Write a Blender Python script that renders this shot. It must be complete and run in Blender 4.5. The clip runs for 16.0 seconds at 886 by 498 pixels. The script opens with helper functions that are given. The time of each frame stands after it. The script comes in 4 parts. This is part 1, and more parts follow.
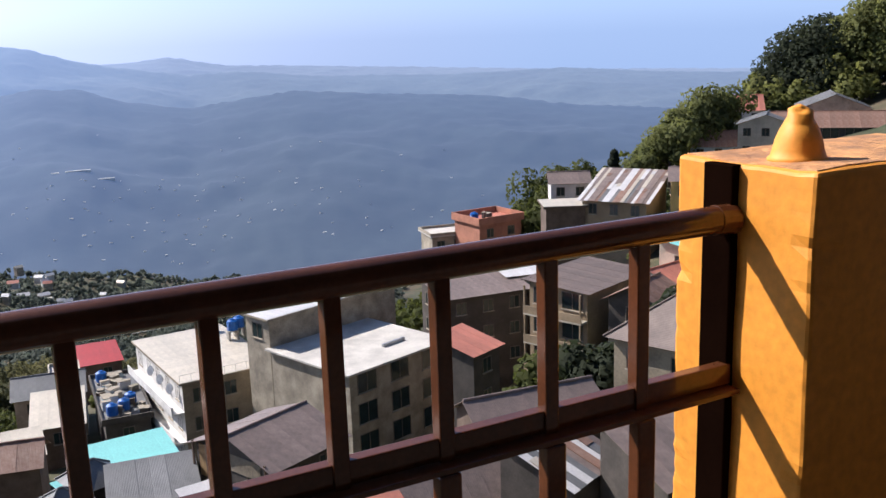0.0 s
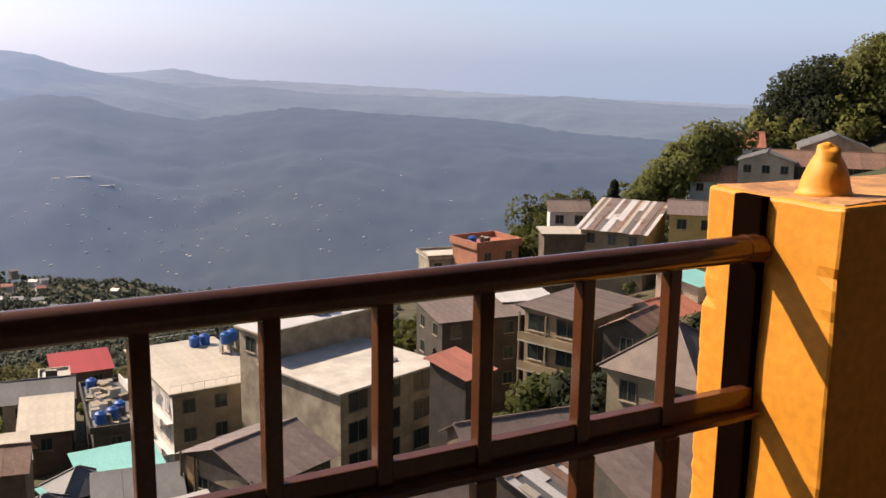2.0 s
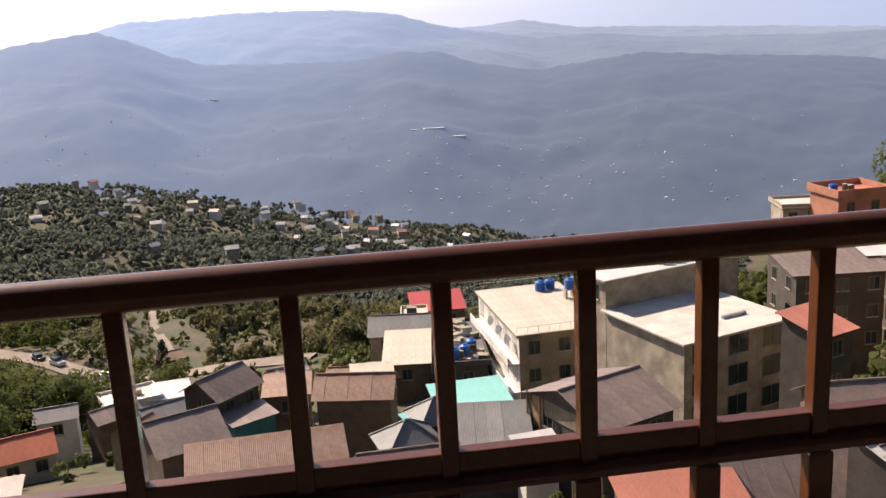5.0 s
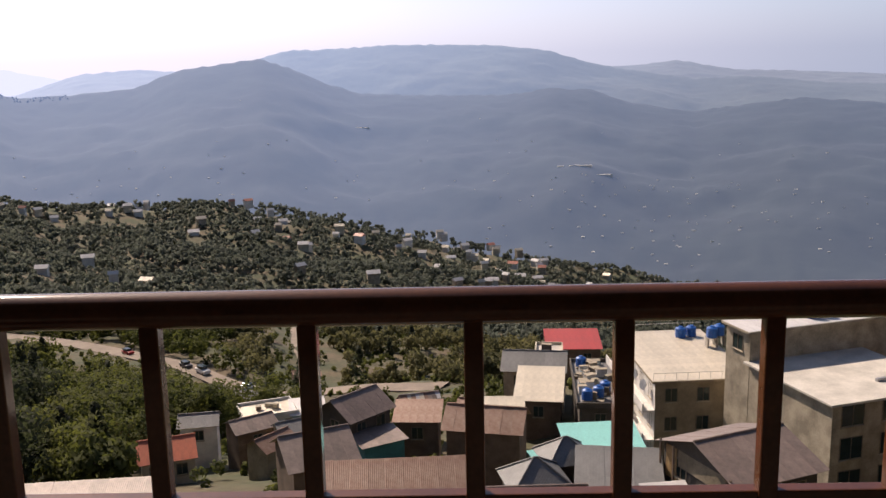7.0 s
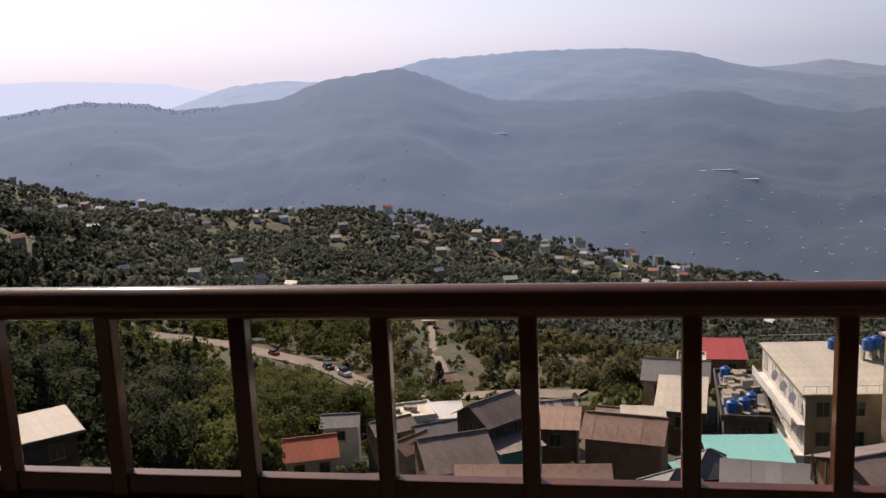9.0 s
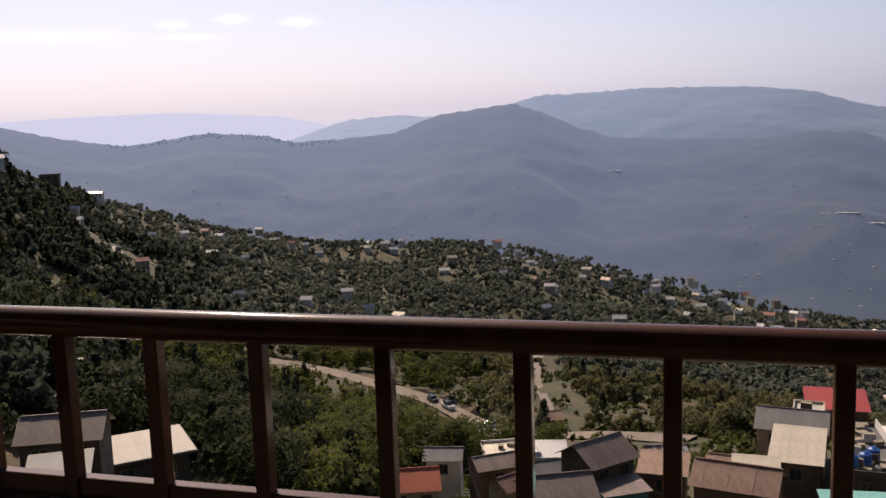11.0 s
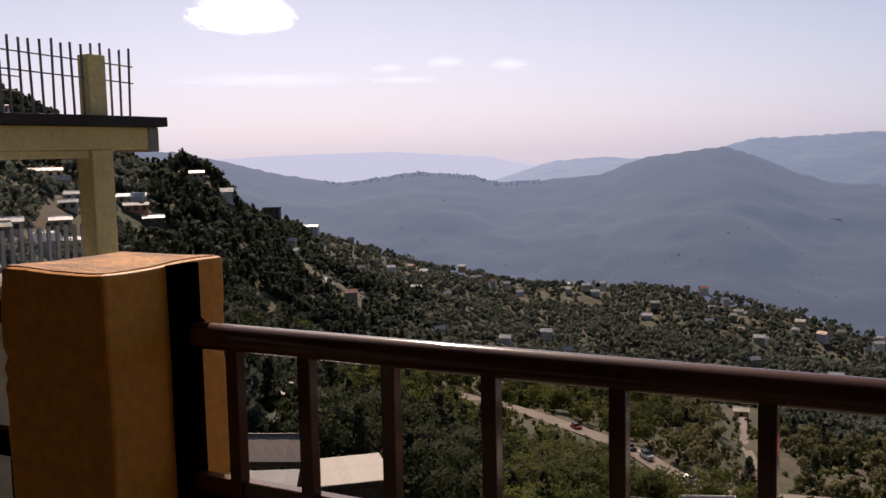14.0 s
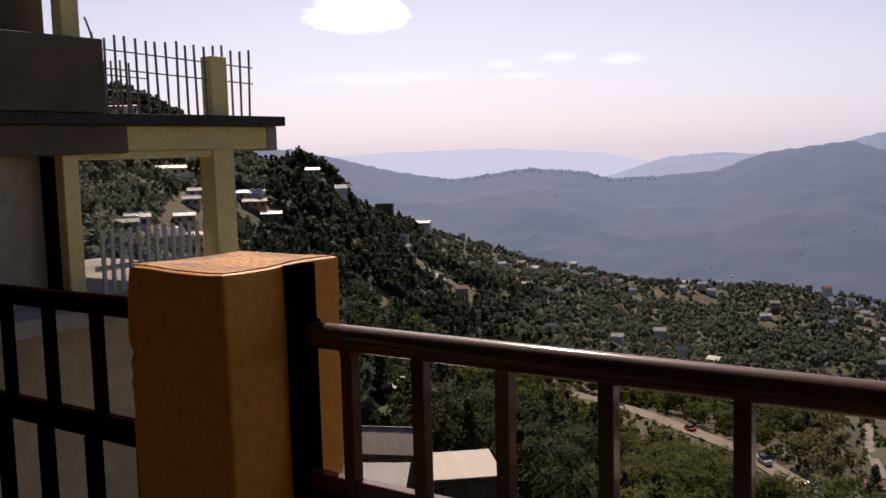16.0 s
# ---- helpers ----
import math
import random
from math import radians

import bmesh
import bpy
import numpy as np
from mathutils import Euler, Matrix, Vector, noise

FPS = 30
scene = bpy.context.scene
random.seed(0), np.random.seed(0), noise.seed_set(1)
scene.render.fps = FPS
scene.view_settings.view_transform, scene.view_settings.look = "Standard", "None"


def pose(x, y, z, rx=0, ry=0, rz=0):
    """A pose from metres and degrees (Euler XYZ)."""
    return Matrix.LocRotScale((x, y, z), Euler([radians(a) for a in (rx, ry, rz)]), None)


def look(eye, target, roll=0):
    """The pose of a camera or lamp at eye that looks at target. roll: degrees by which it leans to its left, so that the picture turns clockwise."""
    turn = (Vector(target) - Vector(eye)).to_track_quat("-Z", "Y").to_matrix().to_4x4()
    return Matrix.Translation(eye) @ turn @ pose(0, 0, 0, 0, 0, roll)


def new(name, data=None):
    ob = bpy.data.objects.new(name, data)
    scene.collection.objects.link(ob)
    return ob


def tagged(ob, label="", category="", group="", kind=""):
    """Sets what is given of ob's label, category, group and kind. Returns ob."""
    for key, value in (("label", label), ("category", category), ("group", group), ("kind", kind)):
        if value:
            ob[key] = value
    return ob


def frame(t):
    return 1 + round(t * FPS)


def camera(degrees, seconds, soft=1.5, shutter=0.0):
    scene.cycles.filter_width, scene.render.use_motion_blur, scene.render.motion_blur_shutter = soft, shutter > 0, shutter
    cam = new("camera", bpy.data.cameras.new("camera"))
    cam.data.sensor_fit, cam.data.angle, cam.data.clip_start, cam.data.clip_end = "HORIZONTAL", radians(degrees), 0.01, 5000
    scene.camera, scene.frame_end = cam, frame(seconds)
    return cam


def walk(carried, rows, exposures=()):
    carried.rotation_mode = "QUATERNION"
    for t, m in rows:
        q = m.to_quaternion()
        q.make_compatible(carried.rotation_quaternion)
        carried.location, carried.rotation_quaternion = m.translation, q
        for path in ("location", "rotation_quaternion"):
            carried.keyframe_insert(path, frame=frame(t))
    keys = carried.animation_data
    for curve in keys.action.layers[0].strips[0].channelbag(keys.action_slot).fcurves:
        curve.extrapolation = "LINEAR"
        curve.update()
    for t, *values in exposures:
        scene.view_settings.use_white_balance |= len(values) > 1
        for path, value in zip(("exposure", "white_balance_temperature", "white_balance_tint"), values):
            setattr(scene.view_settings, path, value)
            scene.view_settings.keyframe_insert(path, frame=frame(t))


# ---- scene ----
cam = camera(50.1, 16.0)
# the walk: seconds, eye, target, roll
PATH = [
    (0, (0.3930, 0.1309, 1.4280), (1.3235, 1.8473, 0.9940), -1.88),
    (0.5, (0.3232, 0.1219, 1.4346), (1.2462, 1.8593, 1.0749), -0.16),
    (1, (0.2774, 0.0937, 1.4424), (1.2485, 1.8076, 1.0964), 0.90),
    (1.5, (0.2688, 0.1015, 1.4343), (1.2168, 1.8213, 1.0554), 0.28),
    (2, (0.2660, 0.0985, 1.4317), (1.2079, 1.8197, 1.0441), 0.73),
    (2.5, (0.2537, 0.1062, 1.4299), (1.1838, 1.8255, 1.0070), 0.64),
    (3, (0.2309, 0.1152, 1.4282), (1.0221, 1.8989, 0.9898), -0.24),
    (3.5, (0.2159, 0.1491, 1.4233), (0.8937, 1.9763, 0.9739), -0.06),
    (4, (0.1739, 0.1456, 1.4219), (0.7419, 2.0059, 0.9564), -0.42),
    (4.5, (0.1396, 0.1439, 1.4187), (0.5499, 2.0426, 0.9426), -1.62),
    (4.7, (0.1232, 0.1239, 1.4253), (0.4667, 2.0334, 0.9396), -2.32),
    (6.8, (0.0310, 0.1022, 1.4340), (0.0221, 2.0625, 1.0376), -1.42),
    (7, (0.0222, 0.1005, 1.4312), (-0.0079, 2.0597, 1.0304), -1.23),
    (7.5, (-0.0186, 0.0850, 1.4344), (-0.1143, 2.0438, 1.0419), -0.85),
    (8, (-0.0576, 0.0579, 1.4316), (-0.2398, 2.0112, 1.0425), -1.53),
    (8.5, (-0.0925, 0.0436, 1.4306), (-0.3198, 1.9899, 1.0302), -1.73),
    (9, (-0.1107, 0.0267, 1.4308), (-0.4280, 1.9646, 1.0516), -2.60),
    (9.2, (-0.1119, 0.0259, 1.4293), (-0.4456, 1.9597, 1.0431), -2.42),
    (11.3, (-0.1722, -0.0159, 1.4445), (-0.7424, 1.8849, 1.1952), -1.58),
    (11.5, (-0.1658, -0.0112, 1.4473), (-0.7551, 1.8884, 1.2368), -1.26),
    (12, (-0.1749, -0.0173, 1.4503), (-0.8491, 1.8557, 1.2573), -1.30),
    (12.5, (-0.1920, -0.0182, 1.4462), (-0.9310, 1.8329, 1.2809), -0.75),
    (13, (-0.2107, -0.0275, 1.4450), (-1.0243, 1.7906, 1.2645), -1.04),
    (13.5, (-0.2209, -0.0308, 1.4390), (-1.1017, 1.7532, 1.2350), -1.49),
    (14, (-0.2317, -0.0422, 1.4371), (-1.1655, 1.7148, 1.2347), -1.26),
    (14.5, (-0.2393, -0.0450, 1.4365), (-1.1780, 1.7089, 1.2301), -1.10),
    (15, (-0.2546, -0.0357, 1.4378), (-1.2142, 1.7094, 1.2541), -1.00),
    (15.5, (-0.2544, -0.0356, 1.4420), (-1.3084, 1.6543, 1.2592), -1.97),
    (16, (-0.2545, -0.0199, 1.4465), (-1.3880, 1.6152, 1.2423), -1.57),
]
EXPOSURES = [(0, 0.68, 5050, 12), (0.7, 0.62, 5950, 13), (1.5, 0.56, 6200, 15), (3, 0.63, 6100, 14), (4.5, 0.86, 6050, 16), (7, 0.38, 6050, 16), (9, 0.10, 6050, 16), (12, -0.18, 6200, 18), (13, -0.28, 6150, 19), (14.5, -0.16, 6150, 19), (16, -0.13, 6200, 20)]
walk(cam, [(t, look(eye, target, roll)) for t, eye, target, roll in PATH], EXPOSURES)

# ---- light: late-morning sun ahead and to the left, hazy sky ----
SUN_EL, SUN_AZ = 40.6, 36.8
world = bpy.data.worlds.new("sky")
scene.world = world
world.use_nodes = True
wn = world.node_tree.nodes
sky = wn.new("ShaderNodeTexSky")
sky.sky_type, sky.sun_disc = "NISHITA", False
sky.sun_elevation, sky.sun_rotation = radians(SUN_EL), radians(-SUN_AZ)
sky.air_density, sky.dust_density, sky.ozone_density = 1.0, 2.0, 3.0
wl = world.node_tree.links
wl.new(sky.outputs[0], wn["Background"].inputs[0])
wn["Background"].inputs[1].default_value = 0.046
# pale haze that thins out with height
where, split, fade, veil, both = (wn.new("ShaderNode" + k) for k in ("TexCoord", "SeparateXYZ", "MapRange", "Background", "AddShader"))
wl.new(where.outputs["Generated"], split.inputs[0]), wl.new(split.outputs["Z"], fade.inputs["Value"])
fade.interpolation_type = "SMOOTHSTEP"
for key, value in (("From Min", 0.0), ("From Max", 0.40), ("To Min", 0.50), ("To Max", 0.03)):
    fade.inputs[key].default_value = value
# haze scatters more light forward, so it is brightest on the sun's side
side, glare, share = wn.new("ShaderNodeVectorMath"), wn.new("ShaderNodeMapRange"), wn.new("ShaderNodeMath")
side.operation, share.operation, glare.interpolation_type = "DOT_PRODUCT", "MULTIPLY", "SMOOTHSTEP"
SUNWARD = (-math.sin(radians(SUN_AZ)), math.cos(radians(SUN_AZ)), 0)
side.inputs[1].default_value = SUNWARD
for key, value in (("From Min", 0.45), ("From Max", 0.98), ("To Min", 0.76), ("To Max", 1.22)):
    glare.inputs[key].default_value = value
wl.new(where.outputs["Generated"], side.inputs[0]), wl.new(side.outputs["Value"], glare.inputs["Value"])
tint = wn.new("ShaderNodeMix")
tint.data_type = "RGBA"
tint.inputs[6].default_value, tint.inputs[7].default_value = (0.66, 0.77, 1.0, 1), (0.90, 0.86, 1.0, 1)
warm = wn.new("ShaderNodeMapRange")
warm.inputs["From Min"].default_value, warm.inputs["From Max"].default_value = 0.3, 0.95
wl.new(side.outputs["Value"], warm.inputs["Value"]), wl.new(warm.outputs[0], tint.inputs[0]), wl.new(tint.outputs[2], veil.inputs["Color"])
wl.new(fade.outputs[0], share.inputs[0]), wl.new(glare.outputs[0], share.inputs[1])
wl.new(share.outputs[0], veil.inputs["Strength"])
wl.new(wn["Background"].outputs[0], both.inputs[0]), wl.new(veil.outputs[0], both.inputs[1])
wl.new(both.outputs[0], wn["World Output"].inputs["Surface"])
sun = new("sun", bpy.data.lights.new("sun", "SUN"))
sun.data.energy, sun.data.angle, sun.data.color = 5.0, radians(0.5), (1, 0.81, 0.60)
ce = math.cos(radians(SUN_EL))
sun.matrix_world = look((-300 * ce * math.sin(radians(SUN_AZ)), 300 * ce * math.cos(radians(SUN_AZ)), 300 * math.sin(radians(SUN_EL))), (0, 0, 0))

# ---- materials ----
def foliage(name, col, stain, vary=0.4):
    """Leaves that let part of the light through."""
    m = material(name, col, 0.55, 0.05, 0.8, 0.9, island=vary, bump=0, stain=stain)
    n, l = m.node_tree.nodes, m.node_tree.links
    tr, mix = n.new("ShaderNodeBsdfTranslucent"), n.new("ShaderNodeMixShader")
    mix.inputs[0].default_value = 0.55
    src = n["Principled BSDF"].inputs["Base Color"].links[0].from_socket
    l.new(src, tr.inputs["Color"])
    l.new(n["Principled BSDF"].outputs[0], mix.inputs[1]), l.new(tr.outputs[0], mix.inputs[2])
    l.new(mix.outputs[0], n["Material Output"].inputs["Surface"])
    return m

def material(name, col, dark=0.7, scale=1.5, fine=25.0, rough=0.8, metal=0.0, bump=0.15, rand=0.0, island=0.0, wave=0.0, stain=None, glow=0.0, detail=0.0):
    """A surface with broad stains, fine grain, relief and, where asked, a shift from piece to piece or corrugation."""
    m = bpy.data.materials.new(name)
    m.use_nodes = True
    n, l = m.node_tree.nodes, m.node_tree.links
    b = n["Principled BSDF"]
    b.inputs["Roughness"].default_value, b.inputs["Metallic"].default_value = rough, metal
    tc = n.new("ShaderNodeTexCoord")
    big = n.new("ShaderNodeTexNoise")
    big.inputs["Scale"].default_value, big.inputs["Detail"].default_value, big.inputs["Roughness"].default_value = scale, 6, 0.62
    small = n.new("ShaderNodeTexNoise")
    small.inputs["Scale"].default_value, small.inputs["Detail"].default_value = fine, 4
    for tex in (big, small):
        l.new(tc.outputs["Object"], tex.inputs["Vector"])
    ramp = n.new("ShaderNodeValToRGB")
    ramp.color_ramp.elements[0].position, ramp.color_ramp.elements[1].position = 0.36, 0.62
    other = stain or tuple(c * dark for c in col)
    ramp.color_ramp.elements[0].color, ramp.color_ramp.elements[1].color = (*other, 1), (*col, 1)
    l.new(big.outputs["Fac"], ramp.inputs[0])
    hsv = n.new("ShaderNodeHueSaturation")
    l.new(ramp.outputs[0], hsv.inputs["Color"])
    val = n.new("ShaderNodeMath")
    val.operation = "MULTIPLY_ADD"
    l.new(small.outputs["Fac"], val.inputs[0])
    val.inputs[1].default_value, val.inputs[2].default_value = 0.5 + detail, 0.75 - detail / 2
    last = val.outputs[0]
    for amount, node, out in ((rand, "ShaderNodeObjectInfo", "Random"), (island, "ShaderNodeNewGeometry", "Random Per Island")):
        if amount:
            src, mul = n.new(node), n.new("ShaderNodeMath")
            mul.operation = "MULTIPLY_ADD"
            l.new(src.outputs[out], mul.inputs[0])
            mul.inputs[1].default_value, mul.inputs[2].default_value = amount, 1 - amount / 2
            both = n.new("ShaderNodeMath")
            both.operation = "MULTIPLY"
            l.new(last, both.inputs[0]), l.new(mul.outputs[0], both.inputs[1])
            last = both.outputs[0]
    l.new(last, hsv.inputs["Value"])
    l.new(hsv.outputs[0], b.inputs["Base Color"])
    bp = n.new("ShaderNodeBump")
    bp.inputs["Strength"].default_value, bp.inputs["Distance"].default_value = bump, 0.02
    l.new(small.outputs["Fac"], bp.inputs["Height"])
    l.new(bp.outputs[0], b.inputs["Normal"])
    if wave:
        wv = n.new("ShaderNodeTexWave")
        wv.bands_direction = "X"
        wv.inputs["Scale"].default_value, wv.inputs["Distortion"].default_value = wave, 0.2
        b2 = n.new("ShaderNodeBump")
        b2.inputs["Strength"].default_value, b2.inputs["Distance"].default_value = 0.25, 0.03
        l.new(tc.outputs["Object"], wv.inputs["Vector"])
        l.new(wv.outputs["Fac"], b2.inputs["Height"]), l.new(bp.outputs[0], b2.inputs["Normal"]), l.new(b2.outputs[0], b.inputs["Normal"])
    if glow:
        b.inputs["Emission Color"].default_value, b.inputs["Emission Strength"].default_value = (*glow[:3], 1), glow[3]
    return m

ORANGE = material("orange paint", (0.87, 0.35, 0.022), 0.9, 2.2, 40, 0.6, bump=0.05, stain=(0.85, 0.338, 0.021))
ORANGE_TOP = material("weathered pillar top", (0.72, 0.36, 0.12), 0.6, 7, 50, 0.8, bump=0.6, stain=(0.30, 0.15, 0.07))
RAIL = material("brown gloss paint", (0.118, 0.039, 0.012), 0.7, 6, 90, 0.55, bump=0.02)
for key, value in (("Coat Weight", 1.0), ("Coat Roughness", 0.11), ("Specular IOR Level", 0.08)):
    RAIL.node_tree.nodes["Principled BSDF"].inputs[key].default_value = value
POST = material("black matt paint", (0.008, 0.0035, 0.002), 0.7, 6, 90, 0.9, bump=0.05)
POST.node_tree.nodes["Principled BSDF"].inputs["Specular IOR Level"].default_value = 0.0
FLOOR = material("dark cement floor", (0.06, 0.05, 0.042), 0.7, 1.5, 40, 0.8)
CONC = material("raw concrete", (0.34, 0.315, 0.27), 0.55, 1.3, 18, 0.9, bump=0.5)
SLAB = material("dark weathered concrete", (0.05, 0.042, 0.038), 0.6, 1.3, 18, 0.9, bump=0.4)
CREAM = material("cream paint", (0.84, 0.69, 0.30), 0.8, 1.2, 30, 0.75)
REBAR = material("rusty rebar", (0.28, 0.25, 0.23), 0.6, 8, 60, 0.8, metal=0.05)
WALLS = {
    "grey": material("grey plaster", (0.43, 0.37, 0.275), 0.55, 0.5, 8, 0.9, bump=0.3, rand=0.1),
    # tan tone; on the cream house it holds the shadow of the front
    "tan": material("tan and shaded plaster", (0.35, 0.29, 0.20), 0.6, 0.5, 8, 0.9, bump=0.3),
    "plank": material("bare planks", (0.42, 0.27, 0.12), 0.7, 2.0, 14, 0.8),
    "cream": material("cream plaster", (0.56, 0.50, 0.38), 0.7, 0.4, 8, 0.9, rand=0.1),
    "white": material("white plaster", (0.74, 0.71, 0.66), 0.75, 0.4, 8, 0.85, rand=0.1),
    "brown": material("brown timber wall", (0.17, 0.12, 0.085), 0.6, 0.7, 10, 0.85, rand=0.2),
    # dark tone; on some house fronts it holds their shade
    "dark": material("dark and shaded wall", (0.10, 0.085, 0.07), 0.6, 0.6, 9, 0.9, rand=0.2),
    "ochre": material("ochre plaster", (0.36, 0.27, 0.16), 0.7, 0.5, 9, 0.9),
    "yellow": material("yellow plaster", (0.68, 0.48, 0.17), 0.75, 0.5, 9, 0.85),
    "terracotta": material("terracotta wall", (0.45, 0.20, 0.12), 0.7, 0.5, 9, 0.85),
    "teal": material("teal paint", (0.06, 0.22, 0.24), 0.6, 0.5, 9, 0.8),
    "blue": material("pale blue paint", (0.45, 0.56, 0.62), 0.7, 0.5, 9, 0.8),
}
ROOFS = {
    "brown": material("brown roof sheet", (0.275, 0.208, 0.172), 0.64, 0.9, 12, 0.5, metal=0.1, rand=0.22, wave=3.2),
    "rust": material("rusted roof sheet", (0.29, 0.19, 0.137), 0.5, 0.9, 12, 0.6, metal=0.1, rand=0.35, wave=3.2, stain=(0.2, 0.1, 0.06)),
    "patch": material("patched tin sheet", (0.50, 0.46, 0.42), 0.6, 1.0, 9, 0.45, metal=0.25, rand=1.0, wave=3.2, stain=(0.22, 0.13, 0.09)),
    "dark": material("dark brown roof sheet", (0.19, 0.142, 0.115), 0.7, 0.7, 9, 0.6, metal=0.1, rand=0.25, wave=3.2),
    "grey": material("grey tin sheet", (0.19, 0.186, 0.18), 0.7, 0.6, 9, 0.6, metal=0.05, rand=0.25, wave=3.2),
    "pale": material("pale tin sheet", (0.64, 0.565, 0.44), 0.8, 0.6, 9, 0.45, metal=0.15, rand=0.18, wave=3.2),
    "white": material("white tin sheet", (0.64, 0.61, 0.58), 0.85, 0.5, 9, 0.45, rand=0.1, wave=3.2),
    "red": material("red tin sheet", (0.42, 0.045, 0.04), 0.8, 0.5, 9, 0.5, rand=0.15, wave=3.2),
    "salmon": material("faded red tin sheet", (0.52, 0.20, 0.13), 0.75, 0.6, 9, 0.55, rand=0.22, wave=3.2),
    "teal": material("turquoise tin sheet", (0.30, 0.66, 0.60), 0.88, 0.4, 9, 0.4, rand=0.06, wave=3.2),
    "orange": material("orange-red tin sheet", (0.62, 0.15, 0.06), 0.75, 0.6, 9, 0.5, rand=0.12, wave=3.2),
    "tan": material("tan tin sheet", (0.37, 0.31, 0.245), 0.85, 0.6, 9, 0.6, rand=0.12, wave=3.2),
    "slab": material("cement roof slab", (0.62, 0.575, 0.50), 0.72, 0.35, 8, 0.9),
}
GLASS = material("dark window glass", (0.03, 0.045, 0.045), 0.7, 1, 6, 0.12, bump=0.02)
FRAME = material("window frame paint", (0.20, 0.16, 0.12), 0.7, 2, 20, 0.6)
TANK = material("blue plastic tank", (0.015, 0.11, 0.42), 0.8, 2, 20, 0.4)
STEEL = material("galvanised steel", (0.45, 0.45, 0.45), 0.7, 3, 20, 0.4, metal=0.6)
GROUND = material("hillside soil and grass", (0.048, 0.058, 0.022), 0.6, 0.06, 0.9, 0.95, bump=0.6, stain=(0.115, 0.083, 0.045), detail=0.5)
ROAD = material("dusty asphalt road", (0.25, 0.20, 0.155), 0.75, 0.15, 3, 0.9)
LEAF = foliage("broadleaf foliage", (0.112, 0.122, 0.024), (0.060, 0.072, 0.019), 0.14)
# olive-brown leaves, lightened by haze put into the colour
LEAF_OLIVE = foliage("olive foliage with haze", (0.150, 0.138, 0.055), (0.108, 0.108, 0.045), 0.14)
# haze over the far woods is put into this paler, bluer leaf colour
LEAF_HAZED = foliage("woodland foliage with haze", (0.140, 0.155, 0.118), (0.108, 0.124, 0.098), 0.10)
LEAF_HILL = foliage("hilltop tree foliage", (0.19, 0.195, 0.050), (0.12, 0.135, 0.042), 0.14)
# two darker leaf colours, mostly for the slopes to the left
LEAF_BROAD_DARK = foliage("dark broadleaf foliage", (0.052, 0.062, 0.027), (0.036, 0.045, 0.022), 0.14)
LEAF_WOOD_DARK = foliage("dense dark wood foliage", (0.054, 0.064, 0.042), (0.040, 0.050, 0.036), 0.12)
LEAF_DARK = foliage("dark pine foliage", (0.048, 0.056, 0.028), (0.034, 0.042, 0.023), 0.14)
BARK = material("bark", (0.10, 0.075, 0.055), 0.6, 2, 15, 0.9)

# ---- mesh helpers ----
def finish(name, bm, mat, parent=None, label="", smooth=False):
    me = bpy.data.meshes.new(name)
    bm.normal_update()
    bm.to_mesh(me)
    bm.free()
    for m in mat if isinstance(mat, (list, tuple)) else (mat,):
        me.materials.append(m)
    if smooth:
        for p in me.polygons:
            p.use_smooth = True
    ob = new(name, me)
    if parent:
        ob.parent = parent
    if label:
        ob["label"] = label
    return ob

def part(name, bm, mat, parent, label="", smooth=False):
    return finish(name, bm, mat, parent, label, smooth)

def thing(name, m, label, category, group="", kind=""):
    e = new(name)
    e.empty_display_size = 0.2
    e.matrix_world = m
    return tagged(e, label, category, group, kind)

def add_box(bm, x0, x1, y0, y1, z0, z1, bevel=0.0):
    r = bmesh.ops.create_cube(bm, size=1, matrix=Matrix.Translation(((x0 + x1) / 2, (y0 + y1) / 2, (z0 + z1) / 2)) @ Matrix.Diagonal((x1 - x0, y1 - y0, z1 - z0, 1)))
    if bevel:
        edges = list({e for v in r["verts"] for e in v.link_edges})
        bmesh.ops.bevel(bm, geom=edges, offset=bevel, segments=2, affect="EDGES", profile=0.5)
    return bm

def box(x0, x1, y0, y1, z0, z1, bevel=0.0):
    return add_box(bmesh.new(), x0, x1, y0, y1, z0, z1, bevel)

def add_tube(bm, a, b, r, r2=None, n=10):
    a, b = Vector(a), Vector(b)
    q = (b - a).to_track_quat("Z", "Y").to_matrix().to_4x4()
    bmesh.ops.create_cone(bm, cap_ends=True, segments=n, radius1=r, radius2=r if r2 is None else r2, depth=(b - a).length, matrix=Matrix.Translation((a + b) / 2) @ q)
    return bm

def tube(a, b, r, r2=None, n=10):
    return add_tube(bmesh.new(), a, b, r, r2, n)

# ---- terrain: heights by bearing (degrees to the left of +y) and distance ----
AZ = [-120, -70, -57, -47, -37, -27, -17, -7, 3, 13, 23, 33, 43, 53, 63, 100]
RINGS = {
    6: [-12] * 16,
    45: [0, -6, -12, -16, -21, -24, -25, -26, -26, -26, -26, -26, -22, -14, -8, 0],
    90: [15, 2, -14, -24, -34, -41, -42, -40, -40, -40, -40, -35, -27, -15, -5, 10],
    130: [25, 8, -14, -23, -28, -41, -48, -46, -50, -54, -50, -38, -27, -15, -3, 20],
    190: [40, 14, -9, -18, -26, -56, -68, -66, -66, -68, -66, -60, -40, -18, 0, 30],
    290: [55, 20, 0, -30, -75, -98, -100, -95, -90, -82, -78, -72, -45, -12, 8, 40],
    450: [60, 20, -20, -80, -125, -145, -145, -135, -122, -112, -105, -80, -8, 8, 20, 50],
    850: [20, -20, -110, -200, -215, -215, -210, -190, -158, -124, -118, -84, -30, 58, 66, 60],
